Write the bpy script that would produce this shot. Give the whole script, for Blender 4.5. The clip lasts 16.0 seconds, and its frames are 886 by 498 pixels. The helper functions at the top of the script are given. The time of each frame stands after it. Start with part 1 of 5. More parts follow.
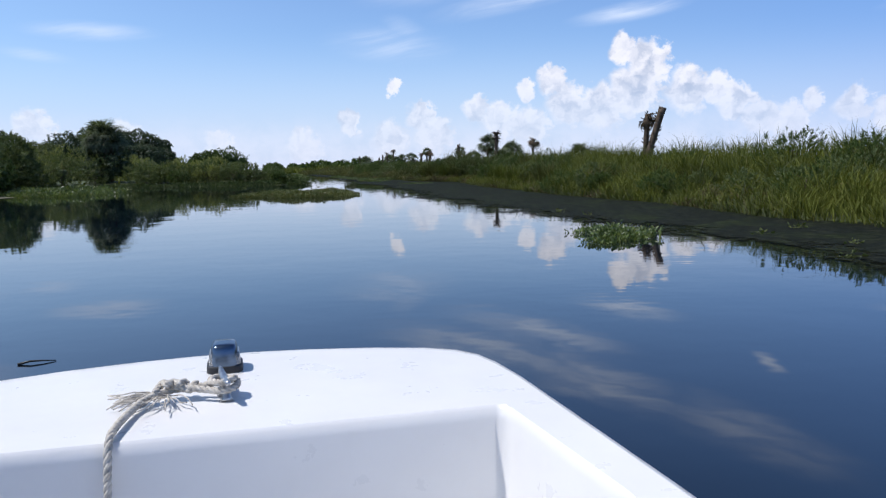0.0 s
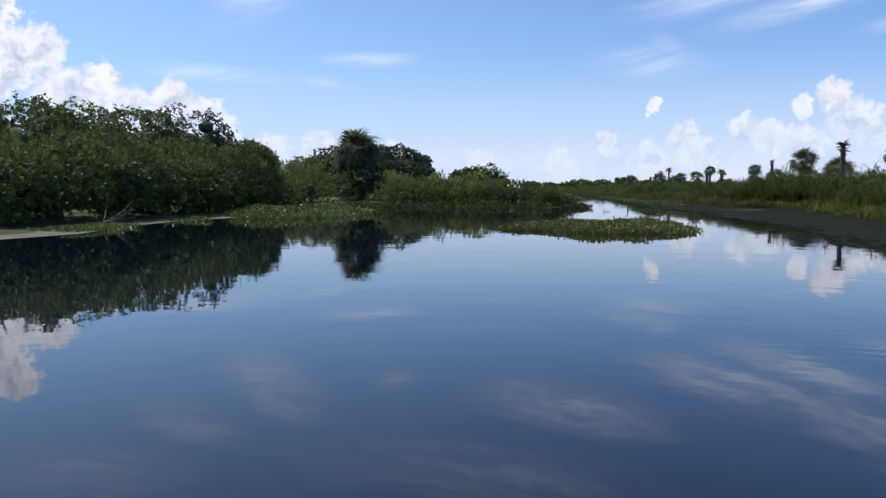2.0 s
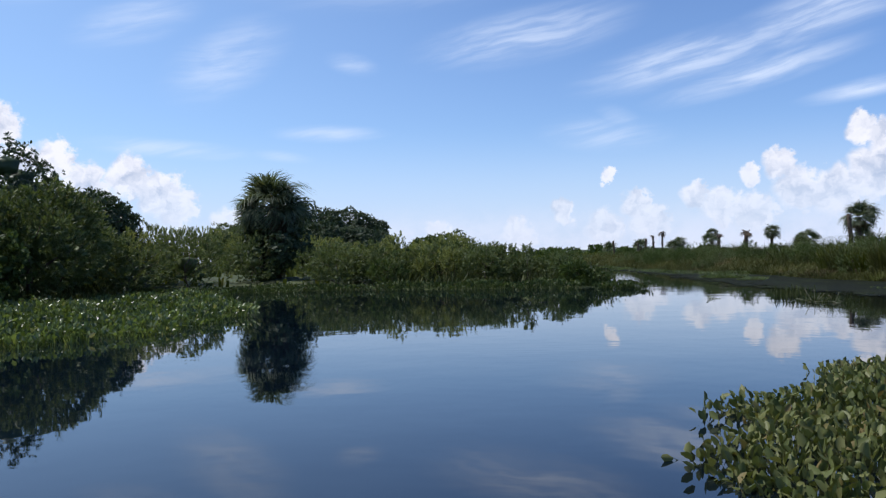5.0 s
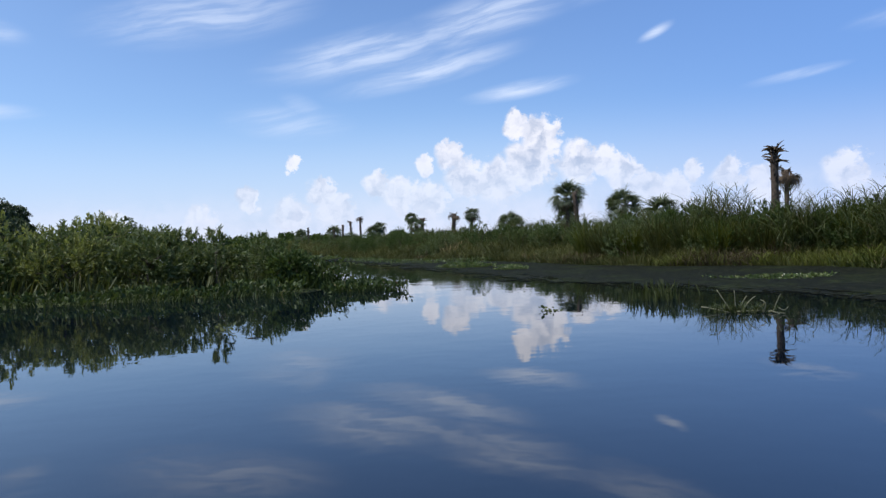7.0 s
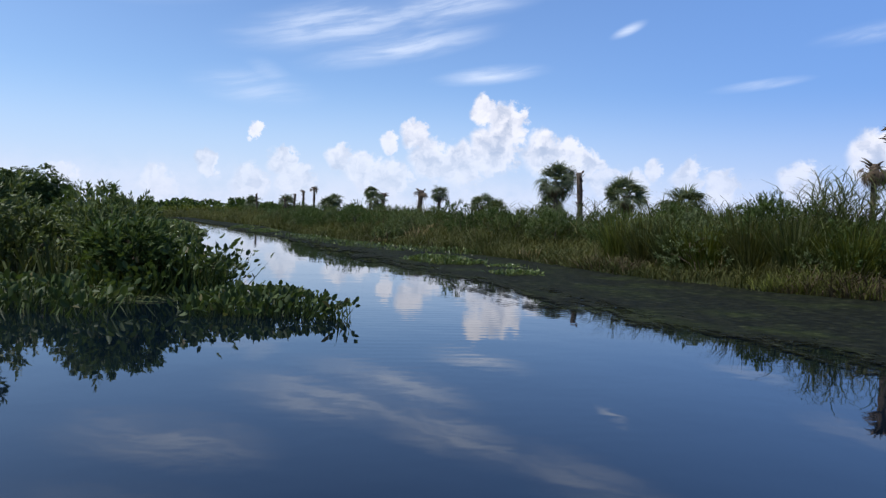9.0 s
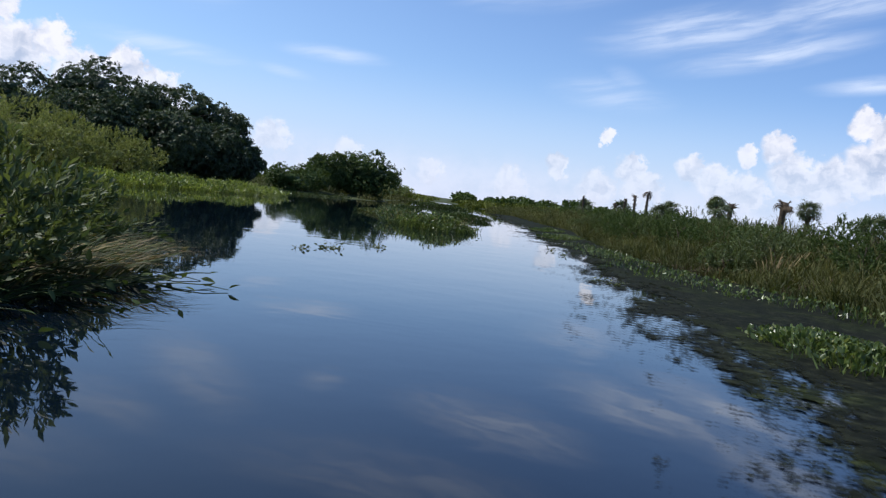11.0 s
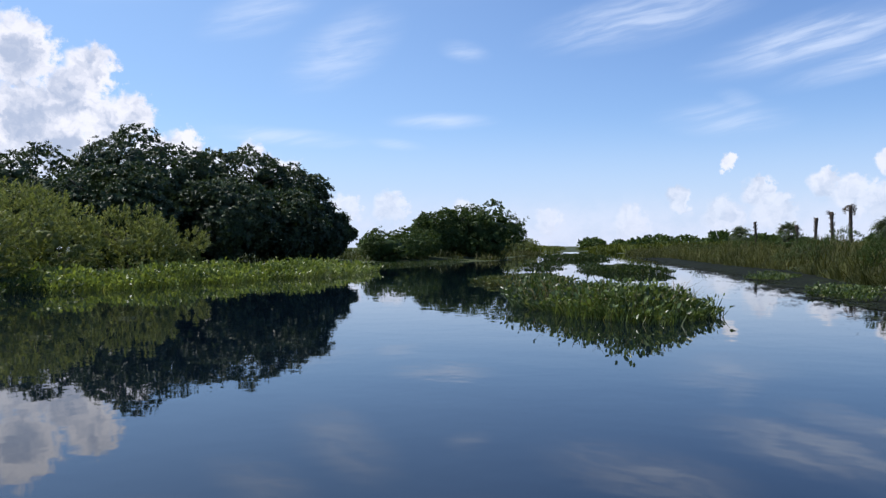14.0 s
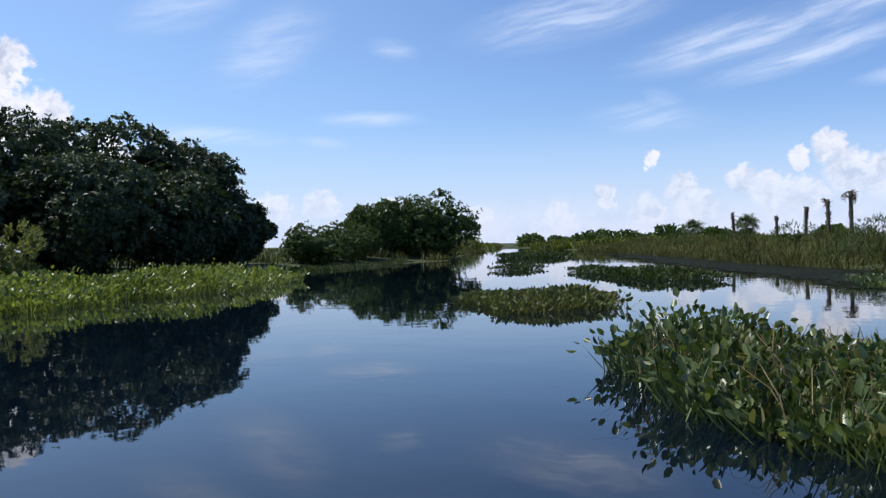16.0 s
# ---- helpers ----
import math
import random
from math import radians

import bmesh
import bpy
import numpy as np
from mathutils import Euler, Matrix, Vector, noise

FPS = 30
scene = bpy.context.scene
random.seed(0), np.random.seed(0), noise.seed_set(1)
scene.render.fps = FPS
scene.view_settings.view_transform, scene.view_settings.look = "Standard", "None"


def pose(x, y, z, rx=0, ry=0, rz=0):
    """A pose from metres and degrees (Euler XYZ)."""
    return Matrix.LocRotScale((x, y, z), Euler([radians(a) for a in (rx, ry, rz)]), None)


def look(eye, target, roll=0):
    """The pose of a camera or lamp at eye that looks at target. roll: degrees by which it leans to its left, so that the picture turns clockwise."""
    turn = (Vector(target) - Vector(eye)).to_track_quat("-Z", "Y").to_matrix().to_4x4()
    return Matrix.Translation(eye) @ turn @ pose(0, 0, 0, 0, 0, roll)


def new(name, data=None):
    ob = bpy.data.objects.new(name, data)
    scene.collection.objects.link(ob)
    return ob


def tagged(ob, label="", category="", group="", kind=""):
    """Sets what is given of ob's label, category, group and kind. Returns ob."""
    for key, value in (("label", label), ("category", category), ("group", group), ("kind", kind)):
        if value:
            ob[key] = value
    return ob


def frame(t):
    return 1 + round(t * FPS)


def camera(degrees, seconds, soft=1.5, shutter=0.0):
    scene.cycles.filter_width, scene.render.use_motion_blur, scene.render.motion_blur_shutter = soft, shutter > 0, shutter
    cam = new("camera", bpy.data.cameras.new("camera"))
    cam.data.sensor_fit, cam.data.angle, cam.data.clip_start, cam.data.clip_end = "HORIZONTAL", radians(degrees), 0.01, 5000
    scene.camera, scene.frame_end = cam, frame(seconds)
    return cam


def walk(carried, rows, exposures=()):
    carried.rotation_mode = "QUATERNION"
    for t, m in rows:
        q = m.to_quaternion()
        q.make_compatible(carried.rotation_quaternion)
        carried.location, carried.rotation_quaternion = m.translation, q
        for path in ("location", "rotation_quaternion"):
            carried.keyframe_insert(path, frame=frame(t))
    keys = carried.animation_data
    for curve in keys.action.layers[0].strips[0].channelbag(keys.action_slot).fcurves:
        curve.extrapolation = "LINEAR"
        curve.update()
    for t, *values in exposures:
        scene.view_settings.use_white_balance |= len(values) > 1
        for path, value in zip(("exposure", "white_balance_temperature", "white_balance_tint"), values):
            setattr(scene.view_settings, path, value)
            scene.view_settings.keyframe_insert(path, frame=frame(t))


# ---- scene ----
# ---- camera ----
cam = camera(59.74, 16.0, soft=1.3)
walk(cam, [
    (0.0, pose(-1.150, 1.900, 1.15, 83.88, 1.02, -0.17)),
    (0.5, pose(-2.103, 4.955, 1.15, 83.71, 0.74, 6.14)),
    (1.0, pose(-2.867, 7.813, 1.15, 83.79, 0.44, 11.38)),
    (1.5, pose(-3.740, 10.608, 1.15, 84.41, 0.15, 15.39)),
    (2.0, pose(-4.630, 13.334, 1.15, 85.48, 0.09, 18.46)),
    (2.5, pose(-5.458, 16.056, 1.15, 86.98, 0.04, 20.49)),
    (3.0, pose(-6.406, 18.935, 1.15, 88.59, 0.16, 21.54)),
    (3.2, pose(-6.819, 20.143, 1.15, 89.16, 0.40, 21.76)),
    (5.3, pose(-10.658, 31.896, 1.15, 90.83, 1.44, 12.82)),
    (5.5, pose(-10.914, 32.948, 1.15, 90.70, 1.72, 10.63)),
    (6.0, pose(-11.397, 35.367, 1.15, 90.23, 2.24, 4.39)),
    (6.5, pose(-11.724, 37.591, 1.15, 89.66, 2.62, -2.01)),
    (7.0, pose(-11.880, 39.827, 1.15, 89.13, 2.49, -7.43)),
    (7.5, pose(-11.901, 41.972, 1.15, 88.71, 1.73, -11.06)),
    (8.0, pose(-11.801, 44.008, 1.15, 88.40, 0.48, -12.92)),
    (8.2, pose(-11.740, 44.828, 1.15, 88.24, 0.00, -13.25)),
    (10.3, pose(-9.670, 55.953, 1.15, 86.61, -6.71, 3.65)),
    (10.5, pose(-9.615, 56.997, 1.15, 86.44, -6.92, 6.86)),
    (11.0, pose(-9.600, 59.615, 1.15, 86.20, -6.92, 14.67)),
    (11.5, pose(-9.929, 62.244, 1.15, 86.35, -5.89, 21.15)),
    (12.0, pose(-10.602, 64.620, 1.15, 86.96, -4.25, 25.23)),
    (12.5, pose(-11.438, 66.825, 1.15, 87.86, -2.64, 26.93)),
    (13.0, pose(-12.344, 68.916, 1.15, 88.73, -1.33, 26.72)),
    (13.5, pose(-13.342, 70.992, 1.15, 89.42, -0.31, 25.36)),
    (14.0, pose(-14.430, 73.151, 1.15, 89.85, 0.30, 23.65)),
    (14.5, pose(-15.551, 75.329, 1.15, 89.95, 0.51, 22.17)),
    (15.0, pose(-16.678, 77.449, 1.15, 89.87, 0.68, 20.96)),
    (15.5, pose(-17.846, 79.700, 1.15, 89.81, 0.87, 19.75)),
    (16.0, pose(-19.031, 82.124, 1.15, 89.65, 1.08, 18.55)),

], exposures=[(0.0, 0.0, 6050, 13), (16.0, 0.0, 6050, 13)])

# ---- world: clear blue sky, cumulus banks on the horizon, thin cirrus ----
SUN_AZ, SUN_EL = 97.0, 58.0   # degrees to the left of the y axis, and up
world = bpy.data.worlds.new("sky")
scene.world = world
world.use_nodes = True
W = world.node_tree
W.nodes.clear()


def wn(kind, **sets):
    n = W.nodes.new(kind)
    for k, v in sets.items():
        if k == "op":
            n.operation = v
        elif k == "clamp":
            n.use_clamp = v
    return n


def wire(a, b):
    W.links.new(a, b)


def wmath(op, a, b=None, c=None, clamp=False):
    n = wn("ShaderNodeMath", op=op, clamp=clamp)
    for i, v in enumerate((a, b, c)):
        if v is None:
            continue
        if isinstance(v, (int, float)):
            n.inputs[i].default_value = v
        else:
            wire(v, n.inputs[i])
    return n.outputs[0]


def wsmooth(v, lo, hi):
    n = wn("ShaderNodeMapRange")
    n.interpolation_type = "SMOOTHSTEP"
    n.inputs[1].default_value, n.inputs[2].default_value = lo, hi
    wire(v, n.inputs[0])
    return n.outputs[0]


def wnoise(vec, scale, detail, rough=0.55, out=0):
    n = wn("ShaderNodeTexNoise")
    n.inputs["Scale"].default_value, n.inputs["Detail"].default_value, n.inputs["Roughness"].default_value = scale, detail, rough
    wire(vec, n.inputs["Vector"])
    return n.outputs[out]


def wmix(f, a, b):
    n = wn("ShaderNodeMix")
    n.data_type = "RGBA"
    for sock, v in ((n.inputs[0], f), (n.inputs[6], a), (n.inputs[7], b)):
        if isinstance(v, (int, float)):
            sock.default_value = v
        elif isinstance(v, tuple):
            sock.default_value = v
        else:
            wire(v, sock)
    return n.outputs[2]


sky = wn("ShaderNodeTexSky")
sky.sky_type, sky.sun_disc = "NISHITA", False
sky.sun_elevation, sky.sun_rotation = radians(SUN_EL), radians(-SUN_AZ)
sky.air_density, sky.dust_density, sky.ozone_density = 1.0, 0.2, 2.5
SKY_STRENGTH = 0.125
coord = wn("ShaderNodeTexCoord").outputs["Generated"]
sep = wn("ShaderNodeSeparateXYZ")
wire(coord, sep.inputs[0])
el = wmath("DEGREES", wmath("ARCSINE", sep.outputs[2]))
az = wmath("DEGREES", wmath("ARCTAN2", wmath("MULTIPLY", sep.outputs[0], -1.0), sep.outputs[1]))
flat = wn("ShaderNodeCombineXYZ")
wire(az, flat.inputs[0])
wire(el, flat.inputs[1])
flat = flat.outputs[0]
# billowing outline: the direction in degrees, pushed about by noise
warp = wn("ShaderNodeVectorMath", op="MULTIPLY_ADD")
wob = wn("ShaderNodeVectorMath", op="SUBTRACT")
wire(wnoise(flat, 0.75, 6, 0.6, 1), wob.inputs[0])
wob.inputs[1].default_value = (0.5, 0.5, 0.5)
wire(wob.outputs[0], warp.inputs[0])
warp.inputs[1].default_value = (2.6, 2.0, 0.0)
wire(flat, warp.inputs[2])
warp = warp.outputs[0]

# cumulus heads as azimuth, elevation and radius in degrees
CUMULUS_EAST = [
    (-13.3, 8.0, 1.1), (-15.0, 7.0, 1.6), (-14.2, 5.2, 2.1), (-17.6, 5.0, 1.7), (-19.6, 5.0, 1.2), (-20.8, 4.2, 1.3),
    (-8.2, 6.0, 1.1), (-6.3, 5.4, 0.8), (-9.4, 4.3, 1.7), (-11.8, 4.0, 1.9), (-2.6, 4.2, 1.1), (-4.4, 3.2, 1.5),
    (-6.6, 2.9, 1.6), (1.4, 3.8, 1.15), (0.4, 2.3, 1.6), (6.6, 3.3, 0.9), (3.4, 5.9, 0.62), (-24.2, 2.7, 1.3),
    (-25.6, 3.8, 0.8), (-28.0, 3.6, 1.2), (-22.4, 3.0, 1.4), (-30.2, 2.8, 1.3), (-39.6, 5.0, 1.9), (-42.0, 4.4, 1.7),
    (-35.0, 3.2, 1.6), (3.6, 1.9, 1.5), (10.0, 1.6, 1.4)]
CUMULUS_WEST = [
    (37.6, 6.0, 1.6), (35.8, 5.0, 1.7), (40.4, 5.0, 2.0), (42.0, 7.1, 1.4), (44.2, 5.8, 2.2), (34.4, 4.0, 1.5),
    (52.0, 8.4, 3.0), (49.2, 9.8, 2.5), (47.0, 8.4, 2.0), (54.5, 5.6, 2.8), (50.0, 6.6, 2.9), (45.6, 9.0, 1.7),
    (58.0, 10.0, 3.2), (52.5, 12.6, 2.6), (48.2, 12.0, 1.8), (58.0, 6.5, 3.0), (27.4, 3.1, 1.3), (31.0, 2.8, 1.3), (22.0, 2.3, 1.3), (16.0, 1.8, 1.2)]
dense, deep = None, None
for a, e, r in CUMULUS_EAST + CUMULUS_WEST:
    d = wn("ShaderNodeVectorMath", op="DISTANCE")
    wire(warp, d.inputs[0])
    d.inputs[1].default_value = (a, e, 0.0)
    v = wmath("MULTIPLY_ADD", d.outputs["Value"], -1.0 / r, 1.0)
    dense = v if dense is None else wmath("MAXIMUM", dense, v)
    v = wmath("MULTIPLY_ADD", d.outputs["Value"], -1.0, r)
    deep = v if deep is None else wmath("MAXIMUM", deep, v)
puff = wmath("ADD", dense, wmath("MULTIPLY", wmath("SUBTRACT", wnoise(flat, 1.5, 8, 0.62), 0.5), 0.8))
cover = wsmooth(puff, -0.10, 0.30)
# bases melt into the haze over the horizon
cover = wmath("MULTIPLY", cover, wmath("MULTIPLY_ADD", wsmooth(el, 0.4, 7.5), 0.70, 0.26))
tall = wnoise(warp, 0.42, 3, 0.5)
fine = wnoise(warp, 1.7, 4, 0.5)
lumps = wmath("ADD", wmath("MULTIPLY", tall, 0.6), wmath("MULTIPLY", fine, 0.4))
# billows lit from the sun's side, up and to the left: the lumps' slope that way
sunward = wn("ShaderNodeVectorMath", op="ADD")
wire(warp, sunward.inputs[0])
sunward.inputs[1].default_value = (0.42, 0.34, 0.0)
slope = wmath("SUBTRACT", wnoise(warp, 0.62, 2, 0.5), wnoise(sunward.outputs[0], 0.62, 2, 0.5))
lit = wmath("ADD", lumps, wmath("MULTIPLY", wsmooth(deep, 0.5, 2.6), -0.30))
lit = wsmooth(wmath("ADD", lit, wmath("MULTIPLY", slope, 0.6)), 0.14, 0.64)
cloud_colour = wmix(lit, (0.50, 0.56, 0.68, 1), (1.0, 0.975, 0.98, 1))

# cirrus: azimuth, elevation, half sizes, tilt and strength, in degrees
CIRRUS = [(3.6, 8.8, 5.2, 1.5, 4, 0.50), (2.2, 9.4, 2.4, 1.2, 30, 0.40), (23.8, 9.25, 4.6, 0.75, 0, 0.62), (27.2, 7.6, 2.6, 0.5, 6, 0.38), (35.0, 8.0, 6.5, 0.8, 3, 0.60),
          (31.0, 14.2, 5.5, 2.6, -30, 0.55), (37.0, 16.5, 5.0, 1.8, -20, 0.5), (22.0, 14.2, 2.2, 0.9, 10, 0.5),
          (9.0, 16.0, 9.0, 2.2, -8, 0.72), (-2.5, 13.6, 9.0, 1.9, -10, 0.85), (-7.0, 12.2, 8.0, 1.2, -12, 0.85), (-13.6, 10.5, 4.6, 0.75, -7, 0.95), (-11.0, 15.6, 9.0, 2.0, -14, 0.85),
          (-22.0, 18.5, 9.0, 2.0, -14, 0.6), (-32.3, 9.8, 3.6, 0.42, -7, 0.85), (-23.4, 13.7, 1.5, 0.45, -24, 0.9), (-40.0, 13.0, 5.0, 0.8, -8, 0.5), (15.0, 21.0, 18.0, 3.0, -6, 0.5), (44.0, 19.0, 9.0, 2.5, -10, 0.5)]
thin = None
for a, e, ra, re, tilt, power in CIRRUS:
    m = wn("ShaderNodeMapping")
    m.vector_type = "TEXTURE"
    m.inputs["Location"].default_value = (a, e, 0)
    m.inputs["Rotation"].default_value = (0, 0, radians(tilt))
    m.inputs["Scale"].default_value = (ra, re, 1)
    wire(flat, m.inputs[0])
    ln = wn("ShaderNodeVectorMath", op="LENGTH")
    wire(m.outputs[0], ln.inputs[0])
    v = wmath("MULTIPLY", wsmooth(ln.outputs["Value"], 1.1, 0.05), power)
    thin = v if thin is None else wmath("MAXIMUM", thin, v)
# fibres that rise to the right, bent a little
comb = wn("ShaderNodeMapping")
comb.vector_type = "TEXTURE"
comb.inputs["Rotation"].default_value = (0, 0, radians(-11))
comb.inputs["Scale"].default_value = (7.0, 0.85, 1.0)
wire(flat, comb.inputs[0])
bend = wn("ShaderNodeVectorMath", op="MULTIPLY_ADD")
wire(wnoise(flat, 0.10, 3, 0.5, 1), bend.inputs[0])
bend.inputs[1].default_value = (1.2, 2.6, 0)
wire(comb.outputs[0], bend.inputs[2])
streak = wnoise(bend.outputs[0], 1.0, 8, 0.58)
veil = wmath("MULTIPLY", thin, wmath("MULTIPLY_ADD", wsmooth(streak, 0.34, 0.70), 0.74, 0.24))
veil = wmath("MULTIPLY", veil, 0.92)
scaled = wn("ShaderNodeVectorMath", op="SCALE")
wire(sky.outputs[0], scaled.inputs[0])
scaled.inputs["Scale"].default_value = SKY_STRENGTH
deepen = wn("ShaderNodeVectorMath", op="MULTIPLY")
wire(scaled.outputs[0], deepen.inputs[0])
deepen.inputs[1].default_value = (0.90, 0.98, 1.12)
# paler towards the sun's side of the sky
sunny = wmath("MULTIPLY", wsmooth(az, -5.0, 55.0), 0.30)
pale = wmix(sunny, deepen.outputs[0], (0.52, 0.76, 1.0, 1))
pale = wmix(wmath("MULTIPLY", wsmooth(az, 0.0, -45.0), 0.65), pale, (0.17, 0.35, 0.76, 1))
haze = wmath("MULTIPLY", wsmooth(el, 10.0, 0.3), 0.74)
tone = wmix(haze, pale, (0.62, 0.71, 0.92, 1))
low = wmath("MULTIPLY", wsmooth(el, 4.5, 0.8), wmath("MULTIPLY", wsmooth(wnoise(flat, 0.35, 5, 0.6), 0.30, 0.62), 0.52))
tone = wmix(low, tone, (0.86, 0.88, 0.97, 1))
tone = wmix(veil, tone, (0.80, 0.88, 1.0, 1))
tone = wmix(cover, tone, cloud_colour)
# the sky deepens overhead
high = wmath("MULTIPLY_ADD", wsmooth(el, 17.0, 42.0), -0.50, 1.0)
deep_tone = wn("ShaderNodeVectorMath", op="SCALE")
wire(tone, deep_tone.inputs[0])
wire(high, deep_tone.inputs["Scale"])
bg = wn("ShaderNodeBackground")
wire(deep_tone.outputs[0], bg.inputs[0])
bg.inputs[1].default_value = 1.0
wire(bg.outputs[0], wn("ShaderNodeOutputWorld").inputs[0])

sun = new("sun", bpy.data.lights.new("sun", "SUN"))
sun.data.energy, sun.data.angle, sun.data.color = 4.7, radians(0.53), (1.0, 0.95, 0.86)
sd = Vector((-math.sin(radians(SUN_AZ)) * math.cos(radians(SUN_EL)), math.cos(radians(SUN_AZ)) * math.cos(radians(SUN_EL)), math.sin(radians(SUN_EL))))
sun.matrix_world = look(sd * 80, (0, 0, 0))

# ---- materials ----


class Mat:
    """A node material with a principled surface and a few shortcuts."""

    def __init__(self, name, rough=0.6, metal=0.0, spec=0.5):
        self.m = bpy.data.materials.new(name)
        self.m.use_nodes = True
        self.t = self.m.node_tree
        self.p = self.t.nodes["Principled BSDF"]
        self.out = self.t.nodes["Material Output"]
        self.p.inputs["Roughness"].default_value = rough
        self.p.inputs["Metallic"].default_value = metal
        self.p.inputs["Specular IOR Level"].default_value = spec

    def node(self, kind):
        return self.t.nodes.new(kind)

    def link(self, a, b):
        self.t.links.new(a, b)

    def coords(self, kind="Object"):
        return self.node("ShaderNodeTexCoord").outputs[kind]

    def noise(self, scale, detail=4, rough=0.55, vec=None, out=0):
        n = self.node("ShaderNodeTexNoise")
        n.inputs["Scale"].default_value, n.inputs["Detail"].default_value, n.inputs["Roughness"].default_value = scale, detail, rough
        self.link(vec if vec is not None else self.coords(), n.inputs["Vector"])
        return n.outputs[out]

    def ramp(self, f, stops):
        n = self.node("ShaderNodeValToRGB")
        e = n.color_ramp.elements
        while len(e) < len(stops):
            e.new(0.5)
        for k, (p, c) in zip(e, stops):
            k.position, k.color = p, (*c, 1)
        self.link(f, n.inputs[0])
        return n.outputs[0]

    def mix(self, f, a, b, mode="MIX"):
        n = self.node("ShaderNodeMix")
        n.data_type, n.blend_type = "RGBA", mode
        for sock, v in ((n.inputs[0], f), (n.inputs[6], a), (n.inputs[7], b)):
            if isinstance(v, (int, float)):
                sock.default_value = v
            elif isinstance(v, tuple):
                sock.default_value = (*v, 1)
            else:
                self.link(v, sock)
        return n.outputs[2]

    def math(self, op, a, b=0.0, clamp=False):
        n = self.node("ShaderNodeMath")
        n.operation, n.use_clamp = op, clamp
        for i, v in enumerate((a, b)):
            if isinstance(v, (int, float)):
                n.inputs[i].default_value = v
            else:
                self.link(v, n.inputs[i])
        return n.outputs[0]

    def smooth(self, v, lo, hi):
        n = self.node("ShaderNodeMapRange")
        n.interpolation_type = "SMOOTHSTEP"
        n.inputs[1].default_value, n.inputs[2].default_value = lo, hi
        self.link(v, n.inputs[0])
        return n.outputs[0]

    def bump(self, h, strength=0.3, dist=0.01):
        b = self.node("ShaderNodeBump")
        b.inputs["Strength"].default_value, b.inputs["Distance"].default_value = strength, dist
        self.link(h, b.inputs["Height"])
        self.link(b.outputs[0], self.p.inputs["Normal"])

    def colour(self, c):
        if isinstance(c, tuple):
            self.p.inputs["Base Color"].default_value = (*c, 1)
        else:
            self.link(c, self.p.inputs["Base Color"])


def leaf_material(name, dark, mid, light, dead=None, rough=0.5, through_light=0.3, patch=0.25, gloss=0.25):
    """Leaves: each one its own shade, broad patches of lighter and darker growth, light shining through."""
    a = Mat(name, rough, spec=gloss)
    each = a.node("ShaderNodeNewGeometry").outputs["Random Per Island"]
    stops = [(0.0, dark), (0.5, mid), (0.93, light)]
    stops.append((1.0, dead if dead else light))
    c = a.ramp(each, stops)
    big = a.noise(0.45, 3)
    c = a.mix(patch, c, a.ramp(big, [(0.3, dark), (0.7, light)]))
    a.colour(c)
    tr = a.node("ShaderNodeBsdfTranslucent")
    a.link(a.mix(1.0, c, (1.0, 1.0, 0.45), "MULTIPLY"), tr.inputs[0])
    mx = a.node("ShaderNodeMixShader")
    mx.inputs[0].default_value = through_light
    a.link(a.p.outputs[0], mx.inputs[1])
    a.link(tr.outputs[0], mx.inputs[2])
    a.link(mx.outputs[0], a.out.inputs[0])
    return a.m


TREE_LEAF = leaf_material("glossy tree leaves", (0.024, 0.042, 0.022), (0.046, 0.073, 0.035), (0.088, 0.122, 0.058), rough=0.45, through_light=0.26, gloss=0.32)
WILLOW_LEAF = leaf_material("willow leaves", (0.055, 0.082, 0.032), (0.105, 0.142, 0.055), (0.18, 0.215, 0.095), (0.20, 0.185, 0.10), rough=0.5, through_light=0.38, patch=0.35, gloss=0.3)
SHRUB_LEAF = leaf_material("shrub leaves", (0.036, 0.062, 0.020), (0.068, 0.105, 0.031), (0.112, 0.155, 0.05), rough=0.55, through_light=0.34, gloss=0.18)
FEATHER_LEAF = leaf_material("pale willow leaves", (0.105, 0.13, 0.045), (0.205, 0.24, 0.085), (0.33, 0.35, 0.145), (0.29, 0.26, 0.13), rough=0.55, through_light=0.42, patch=0.35, gloss=0.2)
PALM_LEAF = leaf_material("palm fronds", (0.045, 0.062, 0.034), (0.085, 0.11, 0.06), (0.16, 0.19, 0.11), (0.22, 0.18, 0.10), rough=0.5, through_light=0.32, patch=0.1, gloss=0.25)
DEAD_LEAF = leaf_material("dead fronds", (0.062, 0.045, 0.030), (0.105, 0.075, 0.048), (0.17, 0.125, 0.08), rough=0.8, through_light=0.15, patch=0.1)
GRASS = leaf_material("marsh grass", (0.030, 0.046, 0.009), (0.080, 0.104, 0.016), (0.165, 0.180, 0.034), (0.20, 0.16, 0.08), rough=0.65, through_light=0.3, patch=0.62, gloss=0.15)
OLIVE_GRASS = leaf_material("olive marsh grass", (0.026, 0.034, 0.011), (0.066, 0.078, 0.02), (0.14, 0.142, 0.048), (0.24, 0.19, 0.10), rough=0.65, through_light=0.3, patch=0.6, gloss=0.15)
REED = leaf_material("tall reeds", (0.030, 0.042, 0.013), (0.056, 0.073, 0.022), (0.105, 0.12, 0.041), (0.202, 0.160, 0.076), rough=0.55, through_light=0.3, patch=0.4, gloss=0.2)
THATCH = leaf_material("dead thatch", (0.040, 0.029, 0.016), (0.070, 0.052, 0.029), (0.115, 0.092, 0.054), rough=0.85, through_light=0.15, patch=0.4)
